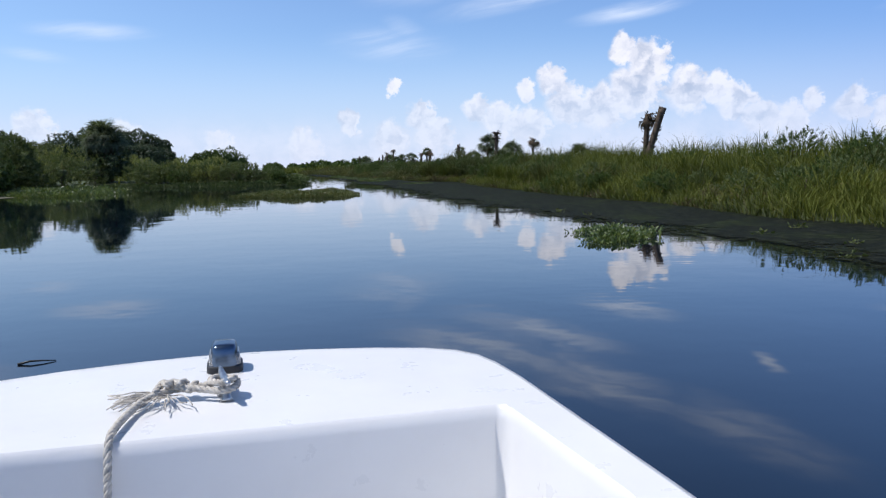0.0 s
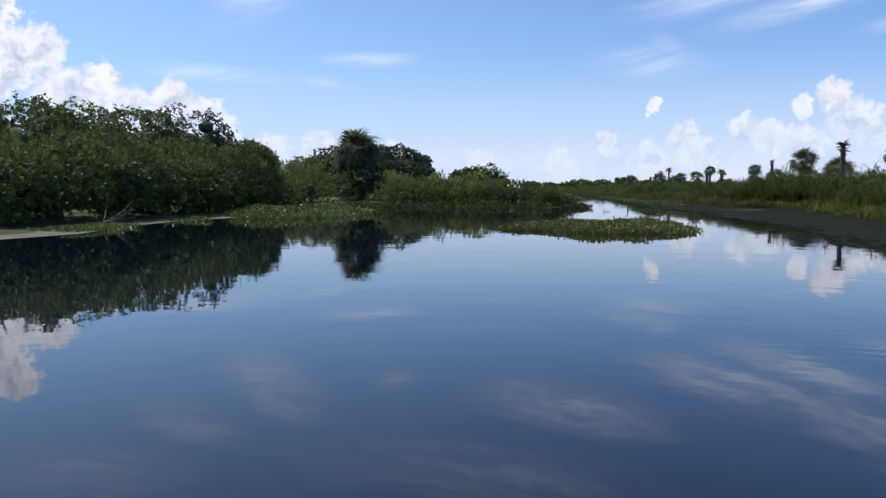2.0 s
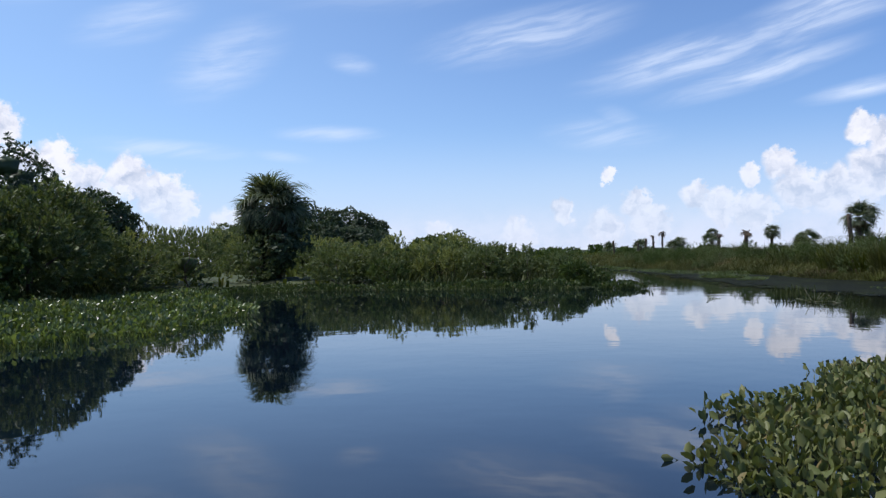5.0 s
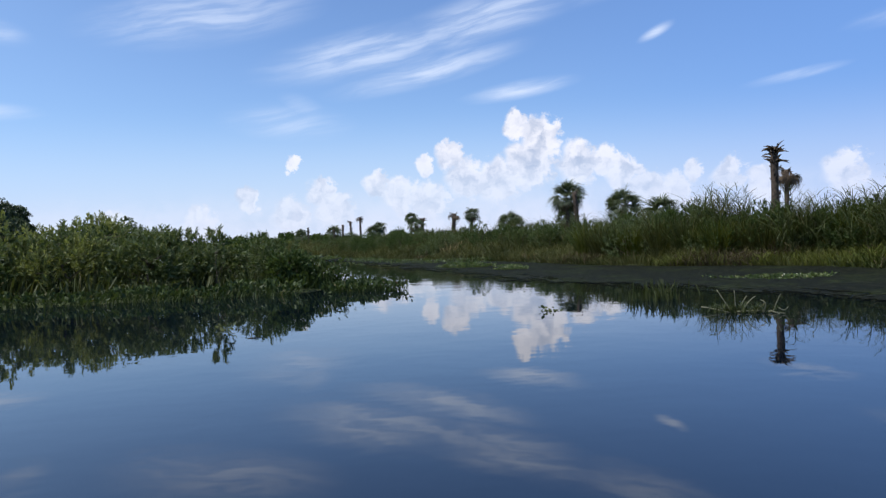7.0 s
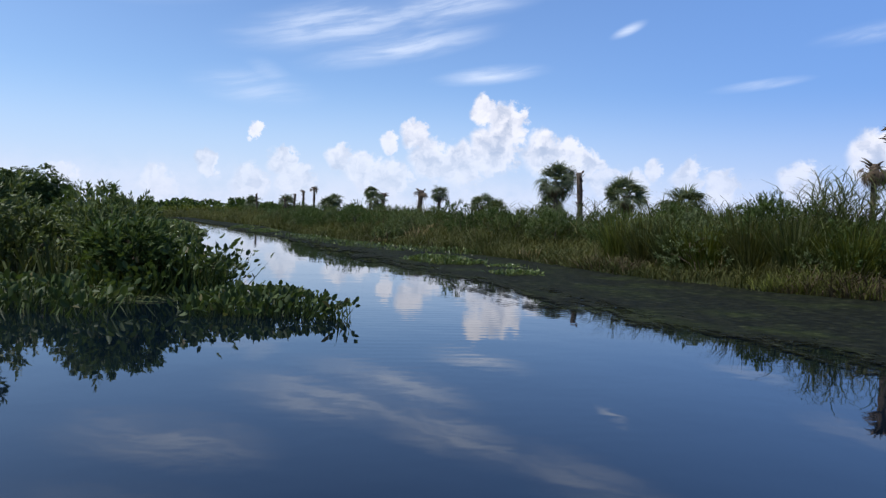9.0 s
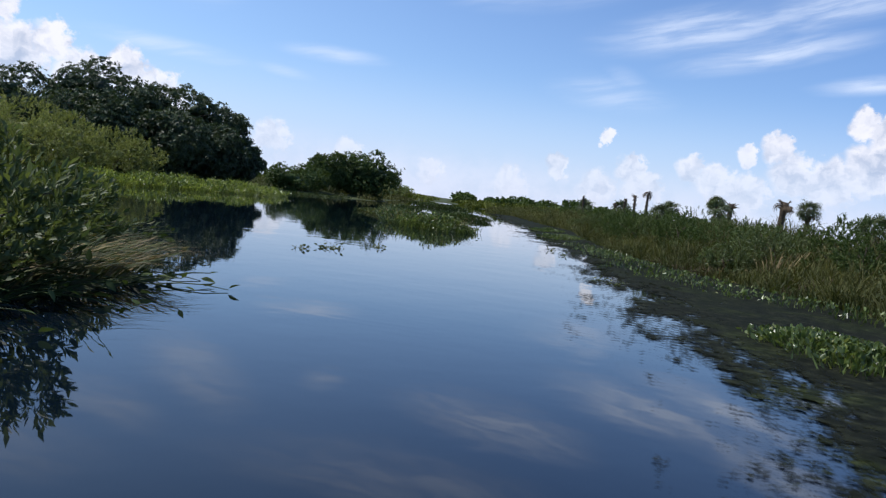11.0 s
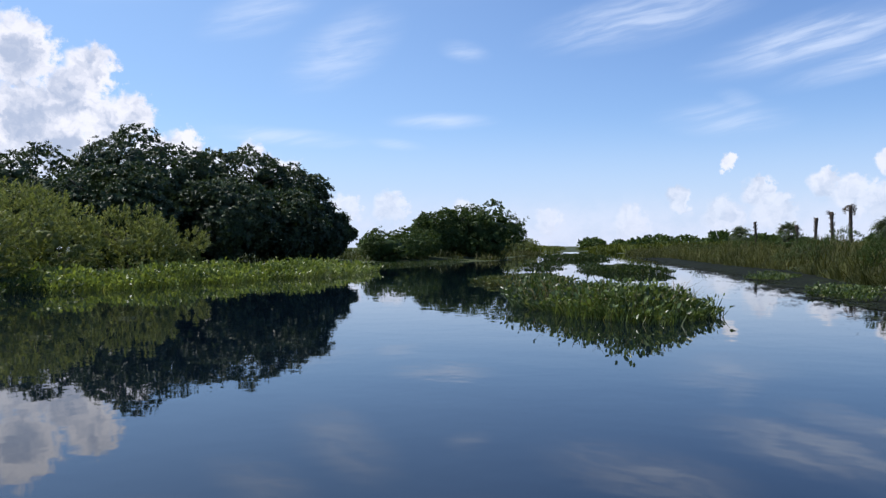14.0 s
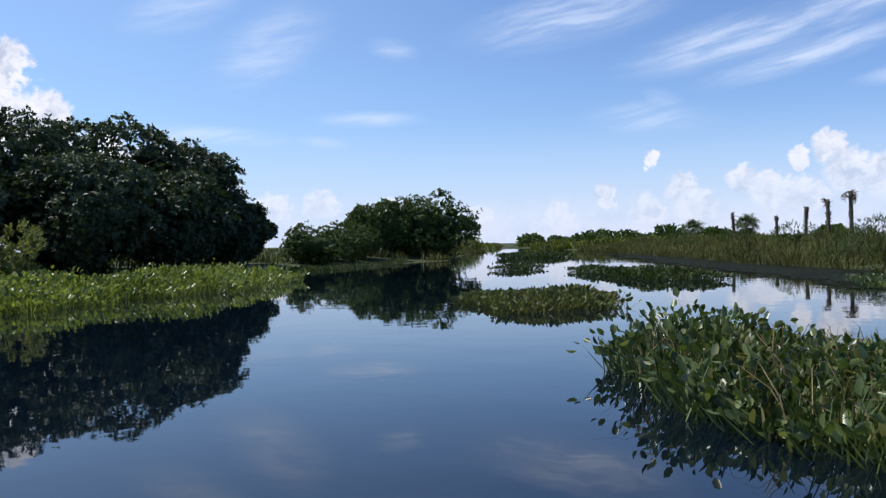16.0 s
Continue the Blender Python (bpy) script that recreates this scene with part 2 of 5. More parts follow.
STRAW = leaf_material("dry grass", (0.13, 0.10, 0.05), (0.2, 0.15, 0.075), (0.3, 0.24, 0.12), rough=0.75, through_light=0.2, patch=0.15)
HYACINTH = leaf_material("water hyacinth leaves", (0.020, 0.036, 0.010), (0.066, 0.105, 0.026), (0.22, 0.28, 0.09), (0.36, 0.32, 0.17), rough=0.32, through_light=0.34, patch=0.3, gloss=0.55)
BRIGHT_HYACINTH = leaf_material("bright hyacinth leaves", (0.05, 0.08, 0.015), (0.16, 0.215, 0.04), (0.36, 0.42, 0.12), (0.40, 0.36, 0.16), rough=0.36, through_light=0.42, patch=0.35, gloss=0.45)
PICKEREL = leaf_material("dark water plant leaves", (0.022, 0.039, 0.013), (0.046, 0.074, 0.022), (0.095, 0.13, 0.04), (0.15, 0.12, 0.06), rough=0.55, through_light=0.3, gloss=0.25)
HYACINTH_OLD = leaf_material("browned hyacinth leaves", (0.06, 0.085, 0.024), (0.115, 0.135, 0.04), (0.19, 0.19, 0.07), (0.2, 0.125, 0.055), rough=0.5, through_light=0.25, patch=0.35)


def bark_material(name, dark, light, scale):
    a = Mat(name, 0.9, spec=0.2)
    n = a.noise(scale, 6, 0.65)
    a.colour(a.ramp(n, [(0.3, dark), (0.7, light)]))
    a.bump(a.noise(scale * 2.5, 4), 0.6, 0.02)
    return a.m


BARK = bark_material("grey brown bark", (0.05, 0.04, 0.03), (0.15, 0.12, 0.09), 6.0)
PALM_BARK = bark_material("fibrous palm trunk", (0.035, 0.026, 0.02), (0.13, 0.10, 0.075), 9.0)

a = Mat("still dark water", 0.02, spec=0.5)
a.p.inputs["IOR"].default_value = 1.55
a.colour((0.002, 0.005, 0.010))
calm = a.noise(0.9, 3, 0.5)
ripple = a.noise(6.0, 2, 0.5)
gust = a.smooth(a.noise(0.07, 2), 0.45, 0.7)
height = a.math("ADD", calm, a.math("MULTIPLY", a.math("MULTIPLY", ripple, 0.10), a.math("ADD", gust, 0.25)))
rings = a.node("ShaderNodeTexWave")
rings.wave_type, rings.bands_direction = "BANDS", "Y"
rings.inputs["Scale"].default_value, rings.inputs["Distortion"].default_value, rings.inputs["Detail"].default_value, rings.inputs["Detail Scale"].default_value = 1.7, 3.0, 2.0, 0.25
a.link(a.coords(), rings.inputs["Vector"])
patches = a.smooth(a.noise(0.13, 2), 0.58, 0.74)
height = a.math("ADD", height, a.math("MULTIPLY", a.math("MULTIPLY", rings.outputs["Fac"], 0.07), patches))
a.bump(height, 1.0, 0.0035)
WATER = a.m

a = Mat("floating algae film", 0.9, spec=0.06)
grain = a.noise(5.0, 7, 0.7)
c = a.ramp(grain, [(0.30, (0.003, 0.004, 0.003)), (0.50, (0.009, 0.011, 0.007)), (0.64, (0.024, 0.027, 0.016)), (0.78, (0.09, 0.095, 0.06))])
c = a.mix(a.smooth(a.noise(0.8, 4, 0.6), 0.45, 0.72), c, a.mix(1.0, c, (1.7, 1.9, 1.1), "MULTIPLY"))
a.colour(c)
a.bump(a.noise(16.0, 5, 0.7), 0.8, 0.02)
edge = a.node("ShaderNodeAttribute")
edge.attribute_name = "inward"
stretch = a.node("ShaderNodeMapping")
stretch.inputs["Rotation"].default_value = (0, 0, radians(-14))
stretch.inputs["Scale"].default_value = (2.2, 0.55, 1.0)
a.link(a.coords(), stretch.inputs[0])
torn = a.math("ADD", a.math("MULTIPLY", a.noise(1.0, 9, 0.72, stretch.outputs[0]), 0.75), a.math("MULTIPLY", a.noise(0.3, 3), 0.35))
torn = a.math("ADD", torn, a.math("MULTIPLY", a.math("SUBTRACT", a.noise(7.0, 5, 0.7), 0.5), 0.5))
hole = a.smooth(a.math("ADD", a.math("MULTIPLY", edge.outputs["Fac"], 0.55), a.math("SUBTRACT", torn, 0.72)), 0.0, 0.14)
clear = a.node("ShaderNodeBsdfTransparent")
mx = a.node("ShaderNodeMixShader")
a.link(hole, mx.inputs[0])
a.link(clear.outputs[0], mx.inputs[1])
a.link(a.p.outputs[0], mx.inputs[2])
a.link(mx.outputs[0], a.out.inputs[0])
ALGAE = a.m

a = Mat("wet marsh soil", 0.85, spec=0.3)
c = a.ramp(a.noise(0.8, 6, 0.65), [(0.3, (0.03, 0.032, 0.014)), (0.55, (0.05, 0.065, 0.02)), (0.8, (0.08, 0.10, 0.03))])
a.colour(c)
a.bump(a.noise(5.0, 5), 0.6, 0.05)
SOIL = a.m

a = Mat("pale drying mud", 0.9, spec=0.1)
a.colour(a.ramp(a.noise(3.0, 6, 0.65), [(0.3, (0.09, 0.085, 0.06)), (0.7, (0.19, 0.185, 0.14))]))
a.bump(a.noise(12.0, 5), 0.5, 0.02)
MUD = a.m

a = Mat("white gelcoat", 0.32, spec=0.5)
a.colour(a.ramp(a.noise(2.5, 5, 0.6), [(0.3, (0.68, 0.665, 0.65)), (0.7, (0.74, 0.725, 0.71))]))
a.link(a.ramp(a.noise(9.0, 5, 0.6), [(0.3, (0.25, 0.25, 0.25)), (0.7, (0.42, 0.42, 0.42))]), a.p.inputs["Roughness"])
GELCOAT = a.m
a = Mat("non-skid white floor", 0.55)
a.colour(a.ramp(a.noise(4.0, 5), [(0.3, (0.62, 0.63, 0.64)), (0.7, (0.74, 0.74, 0.75))]))
a.bump(a.noise(160.0, 2), 0.3, 0.002)
NONSKID = a.m
a = Mat("chromed cap", 0.24, 1.0)
a.colour((0.13, 0.17, 0.23))
CHROME = a.m
a = Mat("galvanised cleat", 0.35, 1.0)
a.colour(a.ramp(a.noise(60.0, 4), [(0.3, (0.35, 0.35, 0.36)), (0.7, (0.6, 0.6, 0.6))]))
STEEL = a.m
a = Mat("black rubber", 0.6)
a.colour((0.02, 0.02, 0.022))
RUBBER = a.m
a = Mat("clear light lens", 0.05)
a.p.inputs["Transmission Weight"].default_value = 0.8
a.colour((0.9, 0.92, 0.95))
LENS = a.m
a = Mat("weathered rope", 0.9, spec=0.15)
a.colour(a.ramp(a.noise(70.0, 4), [(0.3, (0.34, 0.31, 0.27)), (0.7, (0.62, 0.58, 0.52))]))
a.bump(a.noise(220.0, 2), 0.5, 0.003)
ROPE = a.m
a = Mat("bleached driftwood", 0.85, spec=0.2)
a.colour(a.ramp(a.noise(14.0, 5), [(0.3, (0.06, 0.05, 0.04)), (0.7, (0.16, 0.14, 0.12))]))
DRIFT = a.m
a = Mat("pale dead cane", 0.7, spec=0.3)
a.colour(a.ramp(a.noise(20.0, 4), [(0.3, (0.10, 0.10, 0.055)), (0.7, (0.25, 0.245, 0.15))]))
CANE = a.m
a = Mat("dark wet wood", 0.45)
a.colour((0.02, 0.017, 0.013))
WETWOOD = a.m

# ---- mesh helpers ----
RNG = np.random.default_rng(7)


def mesh_from(name, verts, tris, material, smooth=False):
    verts, tris = np.asarray(verts, np.float32).reshape(-1, 3), np.asarray(tris, np.int32).reshape(-1, 3)
    me = bpy.data.meshes.new(name)
    me.vertices.add(len(verts))
    me.vertices.foreach_set("co", verts.ravel())
    me.loops.add(tris.size)
    me.loops.foreach_set("vertex_index", tris.ravel())
    me.polygons.add(len(tris))
    me.polygons.foreach_set("loop_start", np.arange(0, tris.size, 3, dtype=np.int32))
    if smooth:
        me.polygons.foreach_set("use_smooth", np.ones(len(tris), bool))
    me.update(calc_edges=True)
    me.materials.append(material)
    return me


def hung(name, me, parent=None, label="", m=None):
    """A mesh as an object, under its thing if one is given."""
    ob = new(name, me)
    if parent is not None:
        ob.parent = parent
    if m is not None:
        ob.matrix_basis = m
    if label:
        ob["label"] = label
    return ob


def part(name, bm, material, parent, label="", smooth=False):
    me = bpy.data.meshes.new(name)
    bm.to_mesh(me)
    bm.free()
    if smooth:
        for f in me.polygons:
            f.use_smooth = True
    me.materials.append(material)
    return hung(name, me, parent, label)


def thing(name, label, category, group="", kind="", at=(0, 0, 0), turn=0.0):
    ob = new(name)
    ob.empty_display_size = 0.2
    ob.matrix_basis = pose(*at, 0, 0, turn)
    return tagged(ob, label, category, group, kind)


class Soup:
    """Triangles gathered from several shapes into one mesh."""

    def __init__(self):
        self.v, self.t, self.n = [], [], 0

    def add(self, v, t):
        v = np.asarray(v, float).reshape(-1, 3)
        self.v.append(v)
        self.t.append(np.asarray(t, int).reshape(-1, 3) + self.n)
        self.n += len(v)

    def mesh(self, name, material, smooth=False):
        return mesh_from(name, np.concatenate(self.v), np.concatenate(self.t), material, smooth)


def unit(v):
    return v / np.maximum(np.linalg.norm(v, axis=-1, keepdims=True), 1e-9)


def leaf_cards(pos, way, size, aspect=0.45, fold=0.18, rng=RNG, face=None):
    """A folded four-point leaf at each place, turned to face outward if asked."""
    n = len(pos)
    way = unit(way)
    side = unit(np.cross(way, rng.normal(size=(n, 3)) if face is None else face))
    up = np.cross(side, way)
    s = np.broadcast_to(size, (n,))[:, None]
    mid = pos + way * s * 0.5
    v = np.stack([pos, mid + side * s * aspect * 0.5 + up * s * fold, mid - side * s * aspect * 0.5 + up * s * fold, pos + way * s], 1)
    base = np.arange(n)[:, None] * 4
    t = np.concatenate([base + [0, 1, 3], base + [0, 3, 2]], 1)
    return v.reshape(-1, 3), t.reshape(-1, 3)


def blades(root, height, width, lean, rng=RNG, far=False):
    """Bent grass blades: two quads and a tip; one quad and a tip where they stand far off."""
    n = len(root)
    a = rng.uniform(0, 2 * np.pi, n)
    side = np.stack([np.cos(a), np.sin(a), np.zeros(n)], 1) * (np.broadcast_to(width, (n,))[:, None] * 0.5)
    h = np.broadcast_to(height, (n,))[:, None]
    up = np.array([0, 0, 1.0])
    lean = lean * h
    p1 = root + up * h * 0.4 + lean * 0.14
    p2 = root + up * h * 0.78 + lean * 0.5
    p3 = root + up * h * (1.0 - 0.25 * np.minimum(np.linalg.norm(lean, axis=1, keepdims=True) / h, 1)) + lean
    if far:
        v = np.stack([root - side, root + side, p2 - side * 0.8, p2 + side * 0.8, p3], 1)
        b = np.arange(n)[:, None] * 5
        return v.reshape(-1, 3), np.concatenate([b + [0, 1, 3], b + [0, 3, 2], b + [2, 3, 4]], 1).reshape(-1, 3)
    v = np.stack([root - side, root + side, p1 - side, p1 + side, p2 - side * 0.7, p2 + side * 0.7, p3], 1)
    b = np.arange(n)[:, None] * 7
    t = np.concatenate([b + [0, 1, 3], b + [0, 3, 2], b + [2, 3, 5], b + [2, 5, 4], b + [4, 5, 6]], 1)
    return v.reshape(-1, 3), t.reshape(-1, 3)


def tube(points, radii, sides=7, cap=True):
    p = np.asarray(points, float)
    r = np.asarray(radii, float)
    d = unit(np.gradient(p, axis=0))
    ref = np.array([0.31, 0.95, 0.05])
    x = unit(np.cross(d, ref))
    y = np.cross(d, x)
    ang = np.linspace(0, 2 * np.pi, sides, endpoint=False)
    ring = p[:, None] + r[:, None, None] * (np.cos(ang)[None, :, None] * x[:, None] + np.sin(ang)[None, :, None] * y[:, None])
    n = len(p)
    v = ring.reshape(-1, 3)
    t = []
    for i in range(n - 1):
        for k in range(sides):
            a, b = i * sides + k, i * sides + (k + 1) % sides
            t += [(a, b, b + sides), (a, b + sides, a + sides)]
    if cap:
        v = np.concatenate([v, p[:1], p[-1:]])
        for k in range(sides):
            t.append((len(v) - 2, (k + 1) % sides, k))
            e = (n - 1) * sides
            t.append((len(v) - 1, e + k, e + (k + 1) % sides))
    return v, np.array(t)


# ---- the plan: shore lines as x over y ----
LEFT_Y = [-402.5, -17.5, 11.9, 28.9, 32.07, 35.45, 41.07, 45.57, 50.75, 55, 57.2, 57.8, 58.2, 58.5, 59.5, 61.2, 64, 66.2, 67.2, 69.7, 73, 76, 79, 82, 90, 100, 106, 115, 124, 131, 136, 140, 160, 230, 330, 600]
LEFT_X = [-31.05, -25.05, -21.15, -20.95, -22.42, -23.26, -23.2, -24.79, -27.3, -27, -24.5, -21, -15.5, -12.3, -12.3, -13.3, -14.1, -14.1, -15.3, -18.6, -23.5, -27.5, -31, -33.5, -34, -36, -36.5, -37.6, -37.5, -36, -35.4, -38, -42.5, -57, -82, -150]
RIGHT_Y = [-402.5, -3.5, 14.9, 17.5, 23.7, 30.95, 43.32, 51.88, 57.9, 60, 61.5, 64.2, 70, 76, 80, 86, 98, 110, 122, 149, 200, 300, 600]
RIGHT_X = [12.95, 7.35, 6.45, 5.75, 5.25, 3.53, 1.51, 0.75, 0.4, -0.8, -2.2, -3.4, -4.3, -6, -8, -10, -12, -13.6, -17.5, -24, -40, -70, -135]
FILM_Y = [-3.5, 8.8, 11.2, 15.9, 22.5, 31.18, 38.82, 45.57, 51.54, 54, 57, 61, 65.5, 73, 79, 91.6, 103, 112, 122, 149]
FILM_X = [5.05, 3.85, 3.15, 1.85, 0.05, -2.38, -3.1, -4.49, -5.24, -6.3, -7.4, -8.4, -9.2, -10.3, -11.5, -14.3, -16.5, -18.8, -21.5, -27.5]


def left_x(y):
    return np.interp(y, LEFT_Y, LEFT_X)


def right_x(y):
    return np.interp(y, RIGHT_Y, RIGHT_X)


def film_x(y):
    return np.interp(y, FILM_Y, FILM_X)


def shore_gap(x, y, ys, xs):
    """Distance of points to a shore line."""
    best = np.full(np.shape(x), 1e9)
    for (ya, xa), (yb, xb) in zip(zip(ys, xs), zip(ys[1:], xs[1:])):
        dx, dy = xb - xa, yb - ya
        f = np.clip(((x - xa) * dx + (y - ya) * dy) / (dx * dx + dy * dy), 0, 1)
        best = np.minimum(best, np.hypot(x - xa - f * dx, y - ya - f * dy))
    return best


def ease(v, lo, hi):
    f = np.clip((v - lo) / (hi - lo), 0, 1)
    return f * f * (3 - 2 * f)


def ground_z(x, y):
    x, y = np.asarray(x, float), np.asarray(y, float)
    gl = shore_gap(x, y, LEFT_Y, LEFT_X) * np.where(x < left_x(y), 1, -1)
    gr = shore_gap(x, y, RIGHT_Y, RIGHT_X) * np.where(x > right_x(y), 1, -1)
    wob = 0.05 * np.sin(x * 0.9 + 1.3 * np.sin(y * 0.5)) + 0.04 * np.sin(y * 1.1 + x * 0.4)
    zl = -0.9 + 0.95 * ease(gl, -2.0, 0.2) + 0.30 * ease(gl, 0.0, 6.0)
    zr = -0.9 + 0.95 * ease(gr, -2.0, 0.2) + 0.55 * ease(gr, 0.0, 7.0)
    z = np.maximum(zl, zr)
    return z + wob * ease(z, 0.0, 0.2)


# ---- ground and water ----
xs = np.concatenate([-np.geomspace(3000, 75, 16)[:-1], np.arange(-75, 30.1, 0.75), np.geomspace(31, 3000, 18)])
ys = np.concatenate([-np.geomspace(3000, 21, 16)[:-1], np.arange(-20, 165, 0.75), np.geomspace(166, 4000, 22)])
gx, gy = np.meshgrid(xs, ys)
gz = ground_z(gx, gy)
nx, ny = len(xs), len(ys)
i = (np.arange(ny - 1)[:, None] * nx + np.arange(nx - 1)[None]).ravel()
tris = np.concatenate([np.stack([i, i + 1, i + nx + 1], 1), np.stack([i, i + nx + 1, i + nx], 1)])
tagged(hung("ground", mesh_from("ground", np.stack([gx, gy, gz], -1), tris, SOIL, True)), "dark wet marsh soil under the bank vegetation", "ground", kind="structure")

bm = bmesh.new()
bmesh.ops.create_grid(bm, x_segments=1, y_segments=1, size=900)
water = part("water", bm, WATER, None)
water.location = (-20, 60, 0)
tagged(water, "still dark water mirroring sky and banks", "water", kind="structure")


def film_strip(name, label, ya, yb, outer, inner, z, material, soft, step=0.3, across=26):
    """A thin floating film between two lines, with a ragged outer edge."""
    yy = np.arange(ya, yb, step)
    f = np.linspace(0, 1, across)
    xo, xi = outer(yy), inner(yy)
    x = xo[:, None] + (xi - xo)[:, None] * f[None]
    y = np.broadcast_to(yy[:, None], x.shape)
    v = np.stack([x, y, np.full_like(x, z)], -1)
    n = across
    k = (np.arange(len(yy) - 1)[:, None] * n + np.arange(n - 1)[None]).ravel()
    t = np.concatenate([np.stack([k, k + 1, k + n + 1], 1), np.stack([k, k + n + 1, k + n], 1)])
    me = mesh_from(name, v, t, material)
    at = me.attributes.new("inward", "FLOAT", "POINT")
    at.data.foreach_set("value", np.clip(np.abs(x - xo[:, None]) / soft, 0, 1).astype(np.float32).ravel())
    return tagged(hung(name, me), label, "algae film", kind="stuff")


film_strip("algae_film", "dark patchy algae film floating beside the reed bank", -1, 149, lambda y: film_x(y) - 1.3, lambda y: right_x(y) + 0.4, 0.012, ALGAE, 4.2)
film_strip("algae_film", "pale muddy scum along the shaded tree bank", 24, 45.69, lambda y: left_x(y) + 1.5, lambda y: left_x(y) - 0.6, 0.014, MUD, 1.2, across=12)


# ---- plants ----
def shore_patch(n, ya, yb, line, lo, hi, power=1.4, rng=RNG):
    """Scattered places inland of a line, thickest at its edge."""
    y = rng.uniform(ya, yb, n)
    d = lo + (hi - lo) * rng.uniform(0, 1, n) ** power
    return y, d


def grass_belt(name, label, material, n, ya, yb, lo, hi, hmin, hmax, width, right=True, lean=0.35, power=1.4, clump=0.5, patchy=False):
    m = max(n // 34, 4)
    cy, cd = shore_patch(m, ya, yb, None, lo, hi, power)
    own = RNG.integers(0, m, n)
    spread = 0.16 + 3.0 * width
    off = RNG.normal(0, 1, (n, 2)) * spread
    y, d = cy[own] + off[:, 1], np.maximum(cd[own] + off[:, 0], lo)
    if patchy:
        keep = np.sin(y * 0.75 + 2.2 * np.sin(y * 0.21)) + 0.5 * np.sin(y * 2.3) > 0.15
        y, d, off, own, n = y[keep], d[keep], off[keep], own[keep], int(keep.sum())
    x = right_x(y) + d if right else left_x(y) - d
    wave = 0.5 + 0.5 * np.sin(x * 0.8 + 1.7 * np.sin(y * 0.33)) * np.sin(y * 0.61 + 0.9 * np.sin(x * 0.5))
    h = (hmin + (hmax - hmin) * (clump * wave + (1 - clump) * RNG.uniform(0, 1, n))) * RNG.uniform(0.75, 1.08, n)
    h *= (0.55 + 0.45 * ease(d, lo, lo + 1.6)) * RNG.uniform(0.55, 1.15, m)[own]
    root = np.stack([x, y, ground_z(x, y) - 0.04], 1)
    ang = RNG.normal(0.6, 1.5, n)
    amt = np.abs(RNG.normal(0, lean, n))
    ln = np.stack([np.cos(ang) * amt, np.sin(ang) * amt, np.zeros(n)], 1)
    ln += np.column_stack([off * (1 if right else -1) * [1, 1], np.zeros(n)]) / spread * 0.34
    v, t = blades(root, h, width * RNG.uniform(0.6, 1.3, n), ln, far=width > 0.03)
    return tagged(hung(name, mesh_from(name, v, t, material)), label, "grass", kind="stuff")


grass_belt("marsh_grass", "tall green and yellow marsh grass on the low bank", GRASS, 70000, -4, 62, -0.2, 7, 0.4, 1.45, 0.016, lean=0.75, clump=0.7)
grass_belt("marsh_grass", "tall green marsh grass along the narrow channel", OLIVE_GRASS, 58000, 58, 100, -0.2, 7, 0.4, 1.25, 0.018, lean=0.75, clump=0.7)
grass_belt("marsh_grass", "far green marsh grass along the channel", OLIVE_GRASS, 36000, 98, 180, -0.3, 12, 0.5, 1.4, 0.032, lean=0.6, clump=0.75)
grass_belt("marsh_grass", "distant yellow green marsh grass", GRASS, 9000, 175, 420, -0.5, 40, 0.9, 1.7, 0.3)
grass_belt("marsh_grass", "taller green grass further up the low bank", GRASS, 42000, 5, 62, 1.6, 8.5, 1.0, 2.0, 0.019, lean=0.55, power=1.0, clump=0.6)
grass_belt("marsh_grass", "taller green grass further up the low bank", OLIVE_GRASS, 14000, 62, 104, 1.6, 7, 0.8, 1.5, 0.026, lean=0.4, power=1.0, clump=0.6)
grass_belt("marsh_grass", "open marsh grass behind the low bank", GRASS, 12000, -20, 120, 7, 60, 0.5, 1.1, 0.16, power=1.0)
grass_belt("marsh_grass", "open marsh grass behind the tree bank", GRASS, 12000, -20, 130, 9, 60, 0.4, 0.9, 0.16, right=False, power=1.0)
grass_belt("dry_grass", "dry straw coloured grass among the green", STRAW, 2400, -6, 100, 0.0, 7, 0.5, 1.2, 0.03)
grass_belt("dead_thatch", "brown dead thatch sagging at the bank's foot", THATCH, 11000, 12, 85, -0.25, 1.1, 0.3, 0.85, 0.022, lean=1.2, patchy=True)
grass_belt("dead_thatch", "tangled brown dead reeds at the foot of the tall stand", THATCH, 5000, 53, 67, -0.2, 1.4, 0.5, 1.15, 0.02, lean=1.3, patchy=True)
grass_belt("bank_sedge", "low dark sedge hanging over the water's edge", REED, 12000, -6, 110, -0.35, 0.9, 0.35, 0.85, 0.03, lean=0.8)
grass_belt("island_grass", "dark green reeds among the peninsula shrubs", REED, 7000, 58.5, 77, 0.5, 9, 0.4, 0.85, 0.035, right=False, power=1.1)
grass_belt("bank_sedge", "low sedge under the trees", REED, 4000, 46, 54, 0.2, 5, 0.3, 0.8, 0.04, right=False)
grass_belt("marsh_grass", "green marsh grass behind the floating plants", REED, 8000, 76, 132, 2.6, 12, 0.3, 0.8, 0.05, right=False)
grass_belt("marsh_grass", "distant yellow green marsh grass", GRASS, 6000, 185, 420, -0.5, 40, 0.9, 1.5, 0.3, right=False)
grass_belt("marsh_grass", "far green marsh grass beyond the domed trees", OLIVE_GRASS, 8000, 132, 190, 0.0, 20, 0.5, 1.1, 0.07, right=False)


